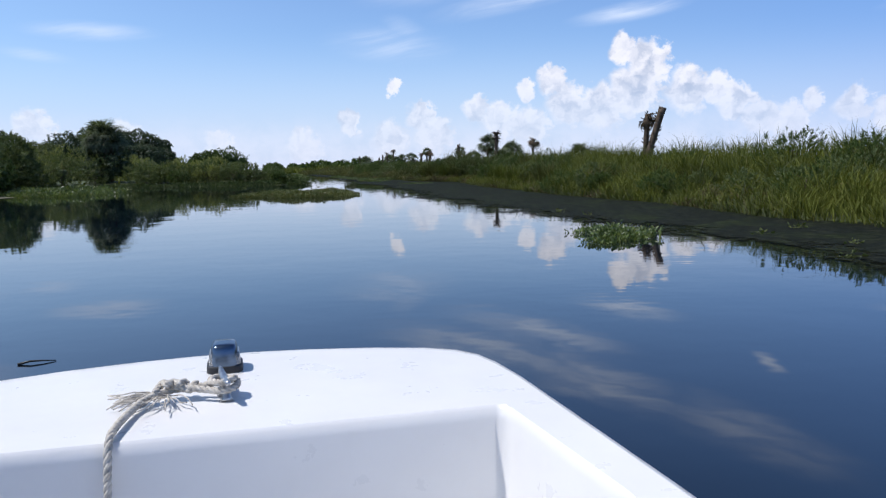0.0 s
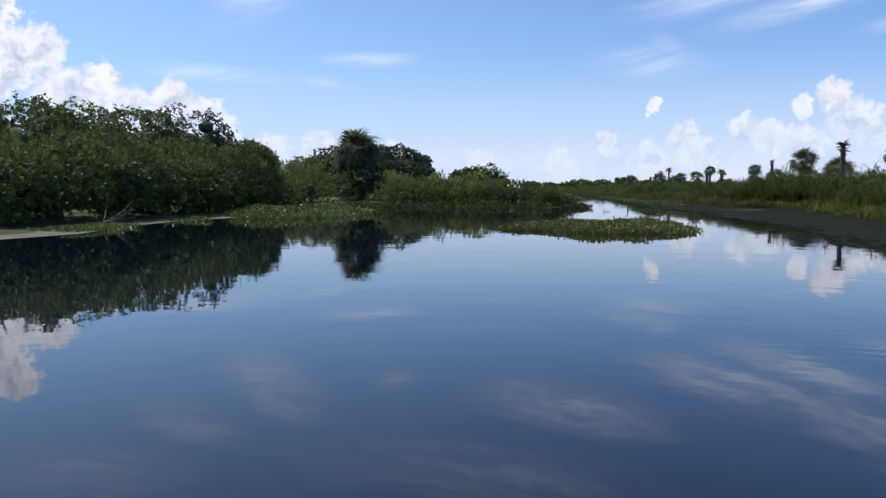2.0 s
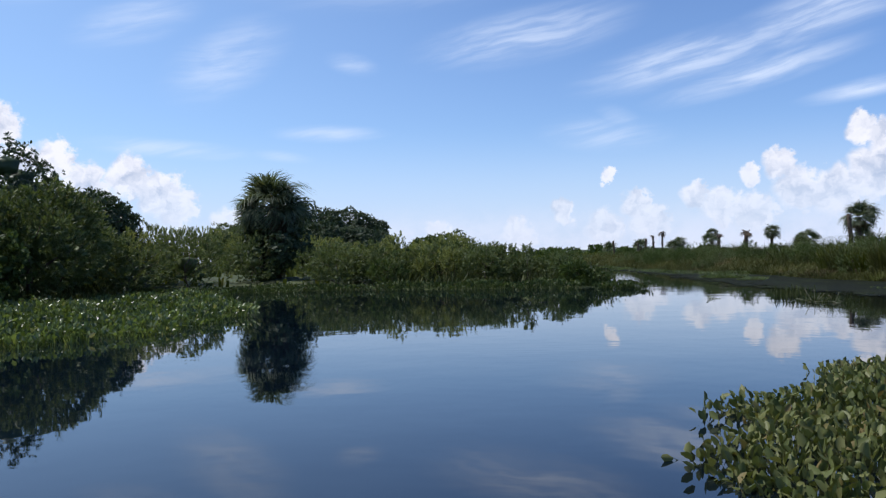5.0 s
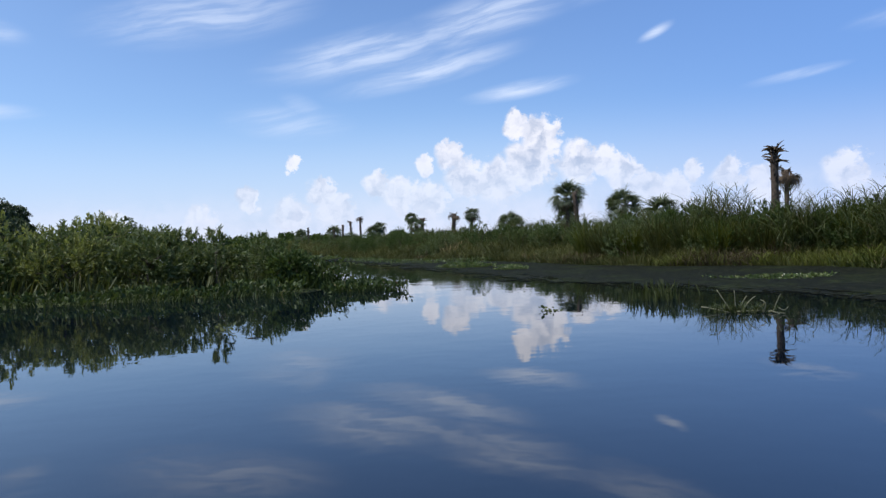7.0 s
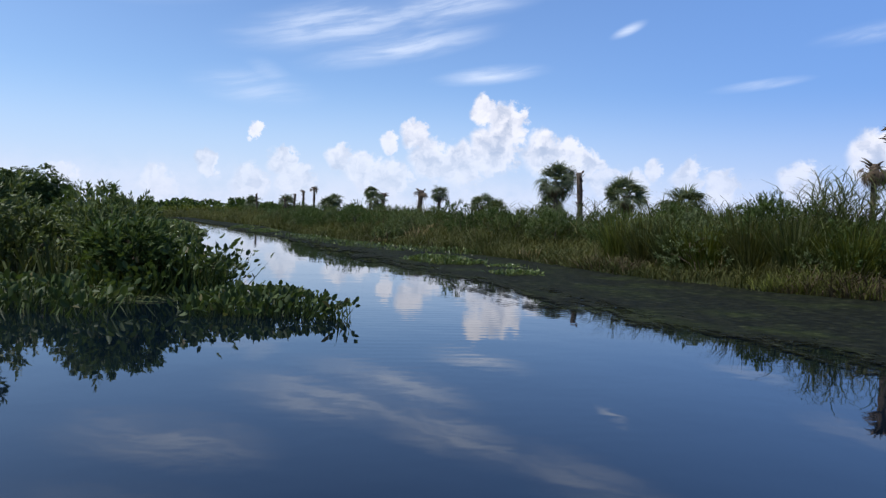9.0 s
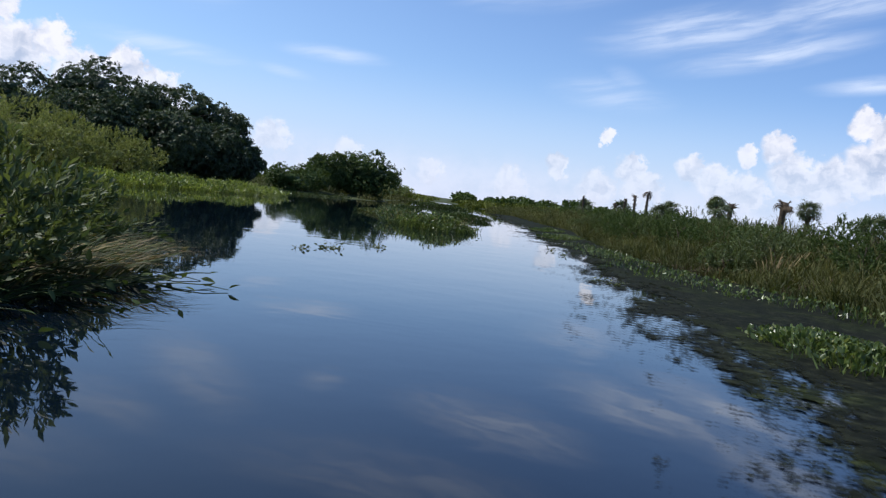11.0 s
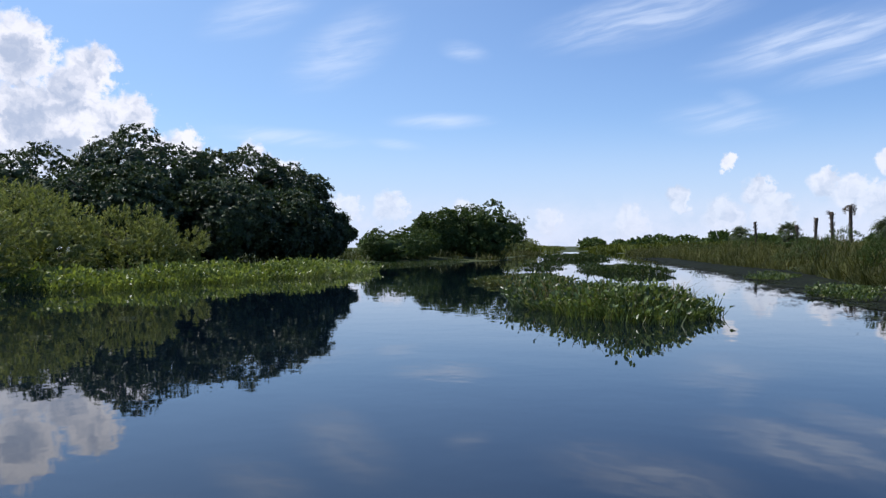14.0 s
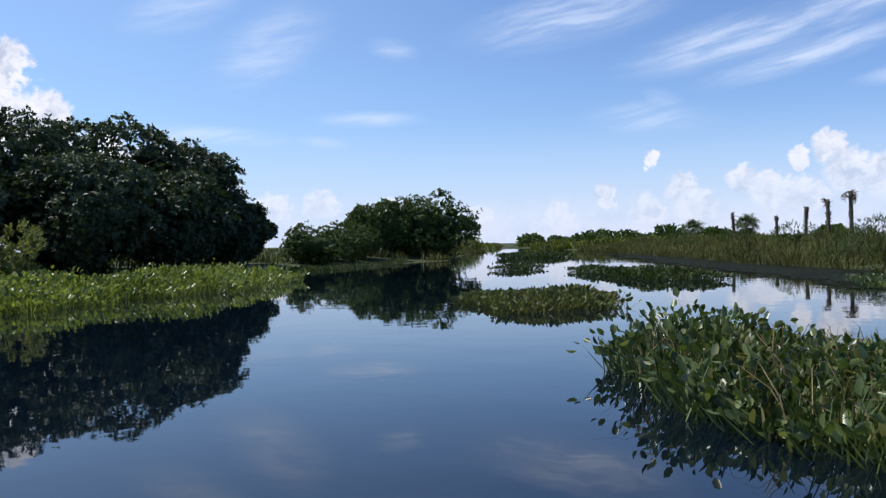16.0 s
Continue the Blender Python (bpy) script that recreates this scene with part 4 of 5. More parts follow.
def frond_mesh(name, material, seed, ray=0.8, droop=0.35, count=30):
    """A fan frond: an arched stalk, then narrow folded leaflets whose tips hang."""
    rng = np.random.default_rng(seed)
    s = Soup()
    f = np.linspace(0, 1, 5)
    stalk = np.column_stack([f * 0.60, np.zeros(5), 0.12 * np.sin(f * 2.4) - 0.06 * f])
    s.add(*tube(stalk, np.linspace(0.018, 0.010, 5), 5))
    tip = stalk[-1]
    for a in np.linspace(-1.35, 1.35, count):
        ln = ray * (0.62 + 0.38 * math.cos(a)) * rng.uniform(0.88, 1.12)
        d = np.array([math.cos(a), math.sin(a), 0.10 + 0.34 * abs(math.sin(a)) + rng.normal(0, 0.07)])
        side = np.array([-math.sin(a), math.cos(a), 0]) * 0.023
        m1 = tip + d * ln * 0.45 + np.array([0, 0, -0.05 * droop * ln])
        m2 = tip + d * ln * 0.78 + np.array([0, 0, -0.36 * droop * ln])
        end = tip + d * ln * 0.97 + np.array([0, 0, -droop * ln * rng.uniform(0.8, 1.4)])
        s.add([tip, m1 + side, m1 - side, m2 + side * 0.7, m2 - side * 0.7, end], [(0, 1, 2), (1, 3, 4), (1, 4, 2), (3, 5, 4)])
    return s.mesh(name, material)


FRONDS = [frond_mesh("frond", PALM_LEAF, 300 + k, ray=0.84, droop=0.25 + 0.28 * k) for k in range(3)]
DRY_FRONDS = [frond_mesh("dry_frond", DEAD_LEAF, 310 + k, ray=0.7, droop=0.8) for k in range(2)]


def palm_trunk(seed, h, girth, lean=0.04, flare=1.25):
    """A trunk rough with the stubs of old stalks."""
    rng = np.random.default_rng(seed)
    s = Soup()
    n = 12
    z = np.linspace(-0.15, h, n)
    a = rng.uniform(0, 6.28)
    x = lean * z * z / max(h, 1)
    pts = np.column_stack([x * math.cos(a), x * math.sin(a), z])
    r = girth * np.interp(np.linspace(0, 1, n), [0, 0.15, 0.8, 1], [flare, 1, 0.92, 1.05])
    s.add(*tube(pts, r * (1 + 0.06 * rng.normal(size=n)), 10))
    m = 40
    zz = rng.uniform(0.15 * h, h, m)
    aa = rng.uniform(0, 6.28, m)
    xx = lean * zz * zz / max(h, 1)
    root = np.column_stack([xx * math.cos(a) + girth * 0.85 * np.cos(aa), xx * math.sin(a) + girth * 0.85 * np.sin(aa), zz])
    v, t = leaf_cards(root, np.column_stack([np.cos(aa), np.sin(aa), np.full(m, 1.3)]), 0.2, 0.4, 0.1, rng)
    s.add(v, t)
    return s.mesh("trunk", PALM_BARK, True), pts[-1]


def palm(at, h, label, seed, spread=1.0, green=36, dry=8, girth=0.15, group="cabbage palms"):
    rng = np.random.default_rng(seed)
    x, y = at
    ob = thing("palm_tree", label, "palm tree", group, at=(x, y, float(ground_z(x, y))))
    h -= float(ground_z(x, y))
    me, top = palm_trunk(seed, h - 0.95 * spread, girth)
    hung("trunk", me, ob)
    for k in range(green):
        up = math.degrees(math.asin(0.985 - 1.55 * (k + 0.5) / green)) + rng.normal(0, 7)
        hung("frond", FRONDS[k % 3], ob, m=Matrix.Translation(top + np.array([0, 0, rng.uniform(-0.22, 0.05)]) * spread) @ Euler((rng.normal(0, 0.6), radians(-up), k * 2.4)).to_matrix().to_4x4() @ Matrix.Scale(spread * rng.uniform(0.85, 1.1), 4))
    for k in range(dry):
        up = -45 - 30 * rng.uniform()
        hung("dry_frond", DRY_FRONDS[k % 2], ob, m=Matrix.Translation(top) @ Euler((rng.normal(0, 0.3), radians(-up), k * 2.9 + 1)).to_matrix().to_4x4() @ Matrix.Scale(spread * rng.uniform(0.7, 1.0), 4))
    return ob


palm((-27.1, 62.4), 4.9, "bushy cabbage palm with a skirt of hanging fronds", 401, 1.32, 60, 10, 0.22)
for k in range(22):
    f = k / 21
    hung("dry_frond", DRY_FRONDS[k % 2], bpy.data.objects["palm_tree"], m=Matrix.Translation((0, 0, 1.0 + 1.9 * f)) @ Euler((RNG.normal(0, 0.3), radians(62 + 20 * RNG.uniform()), k * 2.4)).to_matrix().to_4x4() @ Matrix.Scale(0.95, 4))
tree((-26.6, 61.8), 1.6, 2.7, 6000, 0.13, TREE_LEAF, "dark vine covered bush at the palm's foot", "shrub", "shrub", "bank shrubs", base=-0.1, seed=180, girth=0.03)
tree((-27.9, 62.5), 1.4, 2.6, 5000, 0.13, TREE_LEAF, "dark vine covered bush at the palm's foot", "shrub", "shrub", "bank shrubs", base=-0.1, seed=181, girth=0.03)
palm((4.5, 94.5), 4.65, "round headed cabbage palm above the grass", 402, 1.05)
palm((7.0, 89.7), 3.7, "round headed cabbage palm above the grass", 403, 0.98)
palm((5, 79), 2.8, "low cabbage palm behind the reeds", 404, 0.85)
palm((3.3, 109.2), 3.1, "low broad cabbage palm, browning below", 405, 0.95, 24, 14)
palm((1.8, 120.7), 4.1, "small cabbage palm above the grass", 406, 0.75)
palm((-3.5, 134.0), 4.25, "cabbage palm with a small round head", 407, 0.65)
palm((-5, 110.7), 3.0, "low ragged cabbage palm", 408, 0.75, 16, 12)
palm((-7.5, 131), 3.2, "cabbage palm with a small round head", 409, 0.7)
palm((-8.2, 128), 2.8, "low cabbage palm above the grass", 410, 0.8)
palm((0, 92), 2.2, "low cabbage palm behind the reeds", 411, 0.6)
palm((7.12, 47.82), 2.3, "low cabbage palm on the grass bank", 412, 0.6)
palm((-13.5, 190), 4.2, "far cabbage palm above the grass", 413, 1.3)
palm((-20, 200), 3.8, "far cabbage palm above the grass", 414, 1.3)
palm((6, 100), 2.9, "low cabbage palm behind the reeds", 415, 0.75)


v, t = tube([(0, 0, 0), (0.35, 0, 0.05), (0.75, 0.02, 0.06), (1.0, 0.03, 0.0)], [0.10, 0.075, 0.05, 0.01], 5)
STUB = mesh_from("stub", v, t, DEAD_LEAF)


def dead_palm(at, h, label, seed, girth=0.15, stubs=30, lean=0.05, tilt=0.0, turn=0.0, spread=0.35, hang=0, name="dead_palm"):
    rng = np.random.default_rng(seed)
    x, y = at
    ob = thing(name, label, "dead palm", "dead palms", at=(x, y, float(ground_z(x, y))))
    ob.matrix_basis = pose(x, y, float(ground_z(x, y)), 0, tilt, turn)
    me, top = palm_trunk(seed, h - float(ground_z(x, y)), girth, lean, 1.05)
    hung("trunk", me, ob)
    if stubs:
        a = rng.uniform(0, 6.28, stubs)
        zz = rng.uniform(-0.55, 0.02, stubs)
        root = top + np.column_stack([girth * 0.8 * np.cos(a), girth * 0.8 * np.sin(a), zz])
        for k in range(stubs):
            way = Vector((math.cos(a[k]), math.sin(a[k]), rng.uniform(-0.5, 0.9)))
            hung("stub", STUB, ob, m=Matrix.Translation(root[k]) @ way.to_track_quat("X", "Z").to_matrix().to_4x4() @ Matrix.Scale(spread * rng.uniform(0.7, 1.3), 4))
    for k in range(hang):
        hung("dry_frond", DRY_FRONDS[k % 2], ob, m=Matrix.Translation(top) @ Euler((rng.normal(0, 0.3), radians(20 + 45 * rng.uniform()), k * 2.4)).to_matrix().to_4x4() @ Matrix.Scale(rng.uniform(0.5, 0.75), 4))
    return ob


dead_palm((3.42, 65.5), 3.85, "tall dead palm trunk with a spiky crown", 501, 0.14, 46, 0.01, spread=0.32)
dead_palm((7.0, 70.6), 3.4, "dying palm with brown hanging fronds", 502, 0.10, 14, hang=9)
dead_palm((0.75, 80.2), 3.3, "bare dead palm stump above the grass", 503, 0.115, 0)
dead_palm((8.5, 38.9), 3.85, "broken leaning dead palm trunk", 504, 0.17, 0, 0.0, tilt=16, turn=-15)
dead_palm((8.85, 39.8), 3.5, "dead palm with ragged drooping fronds", 505, 0.14, 16, hang=6, spread=0.25)
dead_palm((-10.7, 141.1), 3.75, "bare dead palm stump far along the bank", 506, 0.13, 10)
dead_palm((-9.5, 139.8), 4.2, "dead palm with a few drooping fronds", 507, 0.13, 16, hang=5)
dead_palm((-11.8, 144.2), 3.4, "bare dead palm stump far along the bank", 508, 0.13, 0)
dead_palm((-13, 152.5), 3.0, "bare dead palm stump far along the bank", 509, 0.12, 0)
dead_palm((-16.5, 150), 3.3, "bare dead palm stump far along the bank", 510, 0.12, 0)
dead_palm((-2.6, 104), 3.1, "ragged dead palm above the grass", 511, 0.18, 24, hang=4)
dead_palm((-4, 116), 3.1, "ragged dead palm above the grass", 512, 0.18, 24)

# willows lining the far reach, lower and lower
for k in range(7):
    y = 146 + 9.5 * k
    r, h = 3.2 + 0.9 * math.sin(2.1 * k), 2.3 - 0.06 * k + 0.4 * math.sin(3.7 * k)
    tree((float(left_x(y)) - 4.5 - 0.5 * (k % 3), y), r, h, 2600, 0.26, FEATHER_LEAF, "light green willow lining the far bank", "tree", "tree", "far willows", base=-0.1, seed=900 + k, girth=0.06)

# distant line of low trees
s = Soup()
for k in range(60):
    y = RNG.uniform(210, 420)
    x = right_x(y) + RNG.uniform(2, 60) if k % 3 else left_x(y) - RNG.uniform(2, 60)
    h, r, n = RNG.uniform(2.0, 3.6), RNG.uniform(2, 4), 420
    d = unit(RNG.normal(size=(n, 3)))
    pos = np.array([x, y, 0.5 + h * 0.45]) + d * [r, r, h * 0.5] * RNG.uniform(0.35, 1.0, (n, 1))
    s.add(*leaf_cards(pos, d + 0.6 * RNG.normal(size=(n, 3)), 0.95, 0.7))
tagged(hung("distant_trees", s.mesh("distant_trees", SHRUB_LEAF)), "low line of distant green trees on the horizon", "trees", kind="stuff")

# ---- floating water hyacinth ----


def inside(poly, p):
    x, y = p[:, 0], p[:, 1]
    ok = np.zeros(len(p), bool)
    for (xa, ya), (xb, yb) in zip(poly, poly[1:] + poly[:1]):
        ok ^= ((ya > y) != (yb > y)) & (x < (xb - xa) * (y - ya) / (yb - ya + 1e-12) + xa)
    return ok


def hyacinth_leaves(root, height, size, lean, rng):
    """Each: a swollen stalk and a cupped rounded blade."""
    n = len(root)
    h = np.broadcast_to(height, (n,))[:, None]
    top = root + np.array([0, 0, 1.0]) * h + lean * h
    a = rng.uniform(0, 6.28, n)
    side = np.stack([np.cos(a), np.sin(a), np.zeros(n)], 1) * 0.007
    mid = root * 0.55 + top * 0.45
    stalk = np.stack([root - side, root + side, mid - side * 1.5, mid + side * 1.5, top], 1)
    way = unit(lean * 1.2 + rng.normal(0, 0.50, (n, 3)) + [0, 0, 0.9])
    s = unit(np.cross(way, rng.normal(size=(n, 3))))
    up = np.cross(s, way)
    z = np.broadcast_to(size, (n,))[:, None]
    blade = np.stack([top, top + way * z * 0.30 + s * z * 0.29 + up * z * 0.15, top + way * z * 0.72 + s * z * 0.24 + up * z * 0.12,
                      top + way * z, top + way * z * 0.72 - s * z * 0.24 + up * z * 0.12, top + way * z * 0.30 - s * z * 0.29 + up * z * 0.15,
                      top + way * z * 0.5], 1)
    v = np.concatenate([stalk, blade], 1)
    b = np.arange(n)[:, None] * 12
    t = np.concatenate([b + [0, 1, 3], b + [0, 3, 2], b + [2, 3, 4], b + [11, 5, 6], b + [11, 6, 7], b + [11, 7, 8], b + [11, 8, 9], b + [11, 9, 10], b + [11, 10, 5]], 1)
    return v.reshape(-1, 3), t.reshape(-1, 3)


def hyacinth_mat(label, poly, density, hmin, hmax, size, material=HYACINTH, seed=1, name="water_hyacinth_mat", z=0.0):
    rng = np.random.default_rng(seed)
    p = np.array(poly)
    lo, hi = p.min(0) - 0.2, p.max(0) + 0.2
    n = int(density * np.prod(hi - lo))
    q = rng.uniform(lo, hi, (n, 2))
    wob = q + 0.22 * np.column_stack([np.sin(q[:, 1] * 3.1 + seed), np.sin(q[:, 0] * 2.7 + seed)]) + rng.normal(0, 0.10, q.shape)
    q = q[inside(list(poly), wob)]
    n = len(q)
    edge = shore_gap(q[:, 0], q[:, 1], [b for a, b in poly] + [poly[0][1]], [a for a, b in poly] + [poly[0][0]])
    wave = 0.5 + 0.5 * np.sin(q[:, 0] * 3.3 + seed + 1.5 * np.sin(q[:, 1] * 1.9)) * np.sin(q[:, 1] * 2.8 + 2 * seed + np.sin(q[:, 0] * 1.3))
    h = (hmin + (hmax - hmin) * (0.62 * wave + 0.36 * rng.uniform(0, 1, n) + 0.25 * (rng.uniform(0, 1, n) > 0.97))) * (0.5 + 0.5 * ease(edge, 0, 0.5))
    h *= 0.95 + 0.40 * np.sin(q[:, 0] * 1.1 + 2 * seed + np.sin(q[:, 1] * 0.7)) * np.sin(q[:, 1] * 0.9 + seed + np.sin(q[:, 0] * 0.8))
    cen = q - p.mean(0)
    out = unit(np.column_stack([cen, np.zeros(n)])) * (0.55 * (1 - ease(edge, 0, 0.4)))[:, None]
    lean = out + rng.normal(0, 0.36, (n, 3)) * [1, 1, 0]
    v, t = hyacinth_leaves(np.column_stack([q, np.full(n, z - 0.02)]), h, size * rng.uniform(0.6, 1.25, n), lean, rng)
    return tagged(hung(name, mesh_from(name, v, t, material)), label, "water plants", kind="stuff")


MAT_NEAR = [(-19.7, 88.5), (-18.5, 86.7), (-17, 85), (-16, 84.8), (-15.5, 86), (-15.9, 88.4), (-17.6, 90), (-19.5, 90.2)]
hyacinth_mat("thick green water hyacinth mat floating in the channel", MAT_NEAR, 500, 0.03, 0.54, 0.09, seed=1)
hyacinth_mat("green and brown water hyacinth mat floating on open water", [(-10.15, 35.0), (-9.45, 34.1), (-7.75, 33.0), (-5.75, 32.7), (-4.75, 34.2), (-5.1, 36.6), (-6.2, 38.6), (-8.0, 39.0), (-9.2, 37.2)], 420, 0.03, 0.22, 0.072, HYACINTH_OLD, seed=2)
hyacinth_mat("bright green hyacinth bed beside the tree bank", [(-18.4, 39.6), (-18.0, 41.4), (-18.7, 44.2), (-19.4, 46.6), (-21.3, 48.8), (-23.4, 51.2), (-26.4, 51.7), (-25.8, 47.2), (-23.9, 42.2), (-22.4, 39.8), (-20.6, 38.2)], 230, 0.06, 0.34, 0.095, HYACINTH, seed=3)
hyacinth_mat("bright green hyacinth bed below the dark grove", [(-32.0, 87.4), (-31.3, 89.5), (-31.7, 92), (-30.9, 94.6), (-31.5, 97), (-30.7, 99.4), (-31.1, 102.6), (-32.5, 106), (-35.6, 106), (-36, 100), (-35.5, 92), (-34, 88)], 185, 0.05, 0.58, 0.13, BRIGHT_HYACINTH, seed=4)
hyacinth_mat("low dark water plants below the willow shrubs", [(-31.2, 79), (-32.2, 82), (-32.3, 85.5), (-32.1, 88.2), (-34.6, 88.2), (-34.6, 84), (-34, 79)], 130, 0.1, 0.3, 0.12, PICKEREL, seed=21)
hyacinth_mat("small hyacinth mat floating in mid channel", [(-23.6, 96.6), (-21.7, 94.2), (-20.4, 95.7), (-20.9, 97.6), (-23.4, 98.2), (-24, 97.4)], 300, 0.1, 0.24, 0.1, HYACINTH_OLD, seed=5)
hyacinth_mat("dark hyacinth raft near the far reed bank", [(-23.8, 111.8), (-21.2, 106), (-18.8, 104.3), (-18.4, 105.4), (-20.4, 108.6), (-23.4, 112.8)], 150, 0.1, 0.3, 0.13, PICKEREL, seed=6)
hyacinth_mat("small dark hyacinth patch in mid channel", [(-27.4, 113.6), (-26, 112.8), (-25.6, 115.6), (-26.8, 116)], 110, 0.1, 0.25, 0.13, PICKEREL, seed=7)
hyacinth_mat("far hyacinth raft across the channel", [(-33.4, 137), (-28.6, 139), (-28.4, 142), (-31, 146), (-34, 143)], 60, 0.15, 0.4, 0.2, PICKEREL, seed=8)
hyacinth_mat("low hyacinth shelf fringing the dark grove", [(-35.5, 105.5), (-36, 114.8), (-36.9, 129.3), (-39, 130), (-38.4, 116), (-37, 105)], 120, 0.04, 0.16, 0.11, PICKEREL, seed=9)
hyacinth_mat("hyacinth clump at the tip of the peninsula", [(-12.3, 57.4), (-11.7, 57), (-10.85, 57.1), (-10.55, 58.0), (-11.0, 58.9), (-12, 58.4)], 330, 0.16, 0.42, 0.10, PICKEREL, seed=10)
hyacinth_mat("tall broad leaved water plants along the peninsula", [(-11.9, 58.8), (-11.8, 59.2), (-12.3, 60.2), (-13, 61.8), (-13.8, 63.4), (-14.8, 63.4), (-14, 60.5), (-13, 58.8)], 420, 0.25, 0.75, 0.10, PICKEREL, seed=19)
hyacinth_mat("low water plants in the small inlet", [(-27.38, 52.55), (-25.2, 54), (-23, 56.2), (-22.6, 57.4), (-25, 57.8), (-28, 57)], 170, 0.05, 0.22, 0.09, PICKEREL, seed=20, z=0.03)
hyacinth_mat("hyacinth fringe along the peninsula", [(-24, 56.4), (-21.5, 57.1), (-17.9, 57.4), (-15.5, 57.2), (-13.2, 57.1), (-12.9, 58.6), (-17, 58.8), (-21.5, 58.6), (-24, 57.8)], 170, 0.14, 0.34, 0.11, PICKEREL, seed=11)
hyacinth_mat("round hyacinth clump against the algae film", [(1.1, 13.1), (1.55, 12.9), (1.95, 13.7), (2.1, 14.9), (1.65, 15.3), (1.2, 14.7)], 714, 0.04, 0.20, 0.056, seed=12)
hyacinth_mat("thin green plants spread on the algae film", [(-3.9, 55.6), (-3.2, 54.6), (-2.2, 54.2), (-1.9, 54.8), (-3, 55.7)], 442, 0.03, 0.09, 0.059, seed=23)
hyacinth_mat("low hyacinth clump in the algae film", [(-8.3, 68.3), (-7.4, 67), (-6.6, 67.6), (-6.4, 69.6), (-7.6, 70.2)], 442, 0.07, 0.17, 0.073, seed=13)
hyacinth_mat("low hyacinth clump in the algae film", [(-7, 64.3), (-6.1, 64.2), (-5.7, 65), (-6.6, 65.3)], 442, 0.06, 0.15, 0.066, seed=14)
hyacinth_mat("low hyacinth clump in the algae film", [(-6.4, 66.6), (-5.7, 66.6), (-5.6, 67.2), (-6.3, 67.3)], 408, 0.06, 0.15, 0.066, seed=15)
hyacinth_mat("low hyacinth fringe below the reed bank", [(-9, 75), (-7.6, 74), (-6, 72), (-5.2, 72.6), (-8, 78), (-11.5, 88), (-12.4, 88)], 36, 0.08, 0.21, 0.079, seed=16)
hyacinth_mat("low hyacinth clump in the algae film", [(-13.7, 92), (-12.9, 91), (-12.2, 95), (-13.3, 98)], 204, 0.06, 0.18, 0.079, seed=24)
hyacinth_mat("low hyacinth clump in the algae film", [(-15.4, 101), (-14.6, 100), (-13.9, 104), (-15.2, 106)], 187, 0.06, 0.18, 0.086, seed=25)
hyacinth_mat("hyacinth fringe at the thicket's foot", [(-20.15, 29.1), (-19.75, 30.3), (-21.14, 32.52), (-21.83, 32.3), (-21.55, 29.5)], 340, 0.08, 0.21, 0.073, seed=17)
hyacinth_mat("small hyacinth patch on the muddy scum", [(-21.76, 35.45), (-21.18, 35.9), (-21.44, 37.25), (-22.23, 37.02)], 340, 0.07, 0.18, 0.073, seed=18)

# pale dead stems caught in the near mat
n = 700
p = RNG.uniform([-19.6, 85.2], [-15.8, 89.0], (n, 2))
p = p[inside(MAT_NEAR, p)]
n = len(p)
v, t = blades(np.column_stack([p, RNG.uniform(0.02, 0.2, n)]), RNG.uniform(0.2, 0.45, n), 0.009, RNG.normal(0, 0.9, (n, 3)) * [1, 1, 0])
tagged(hung("dead_stems", mesh_from("dead_stems", v, t, STRAW)), "pale dead stems lying in the hyacinth mat", "dead stems", kind="stuff")

n = 2600
p = RNG.uniform([-19.7, 84.8], [-15.5, 90.2], (n, 2))
p = p[inside(MAT_NEAR, p)]
n = len(p)
v, t = blades(np.column_stack([p, np.zeros(n)]), RNG.uniform(0.12, 0.46, n), 0.010, RNG.normal(0, 0.5, (n, 3)) * [1, 1, 0])
tagged(hung("green_stalks", mesh_from("green_stalks", v, t, HYACINTH)), "thin green stalks crowding the hyacinth mat", "water plants", kind="stuff")

# ---- the boat, where it lies as the walk begins ----
BOAT = thing("skiff", "small white fibreglass skiff with a flat bow deck", "boat", at=(-1.21, 1.885, 0.0), turn=14.5)
# half outline of the gunwale from stern to bow, seen from above
OUT = [(0.70, -2.30), (0.745, -1.0), (0.745, 0.2), (0.74, 1.1), (0.725, 1.80)]
CORNER = [(0.712, 1.95), (0.69, 2.05), (0.645, 2.12), (0.56, 2.175), (0.42, 2.225), (0.24, 2.265), (0.08, 2.285)]


def loop_of(half):
    return half + [(-x, y) for x, y in reversed(half)]


outline = loop_of(OUT + CORNER)
inner = loop_of([(0.60, -2.18), (0.645, -1.0), (0.645, 0.2), (0.65, 1.1), (0.617, 1.555), (0.610, 1.582), (0.590, 1.592)])
s = Soup()


def ring(pts, z, grow=0.0, wave=0.0):
    p = np.array(pts)
    c = np.array([0, 0.2])
    q = c + (p - c) * (1 + grow)
    return np.column_stack([q, np.full(len(q), z)])


def skin(rings, soup):
    n = len(rings[0])
    v = np.concatenate(rings)
    t = []
    for i in range(len(rings) - 1):
        for k in range(n):
            a, b = i * n + k, i * n + (k + 1) % n
            t += [(a, b, b + n), (a, b + n, a + n)]
    soup.add(v, t)


skin([ring(outline, -0.10, -0.22), ring(outline, 0.0, -0.12), ring(outline, 0.3, -0.05), ring(outline, 0.54, 0.0), ring(outline, 0.60, 0.012), ring(outline, 0.617, 0.004), ring(outline, 0.62, -0.012)], s)
bottom = ring(outline, -0.10, -0.22)
c = len(bottom)
s.add(np.vstack([bottom, bottom.mean(0)]), [((k + 1) % c, k, c) for k in range(c)])
hung("hull", s.mesh("hull", GELCOAT, True), BOAT)

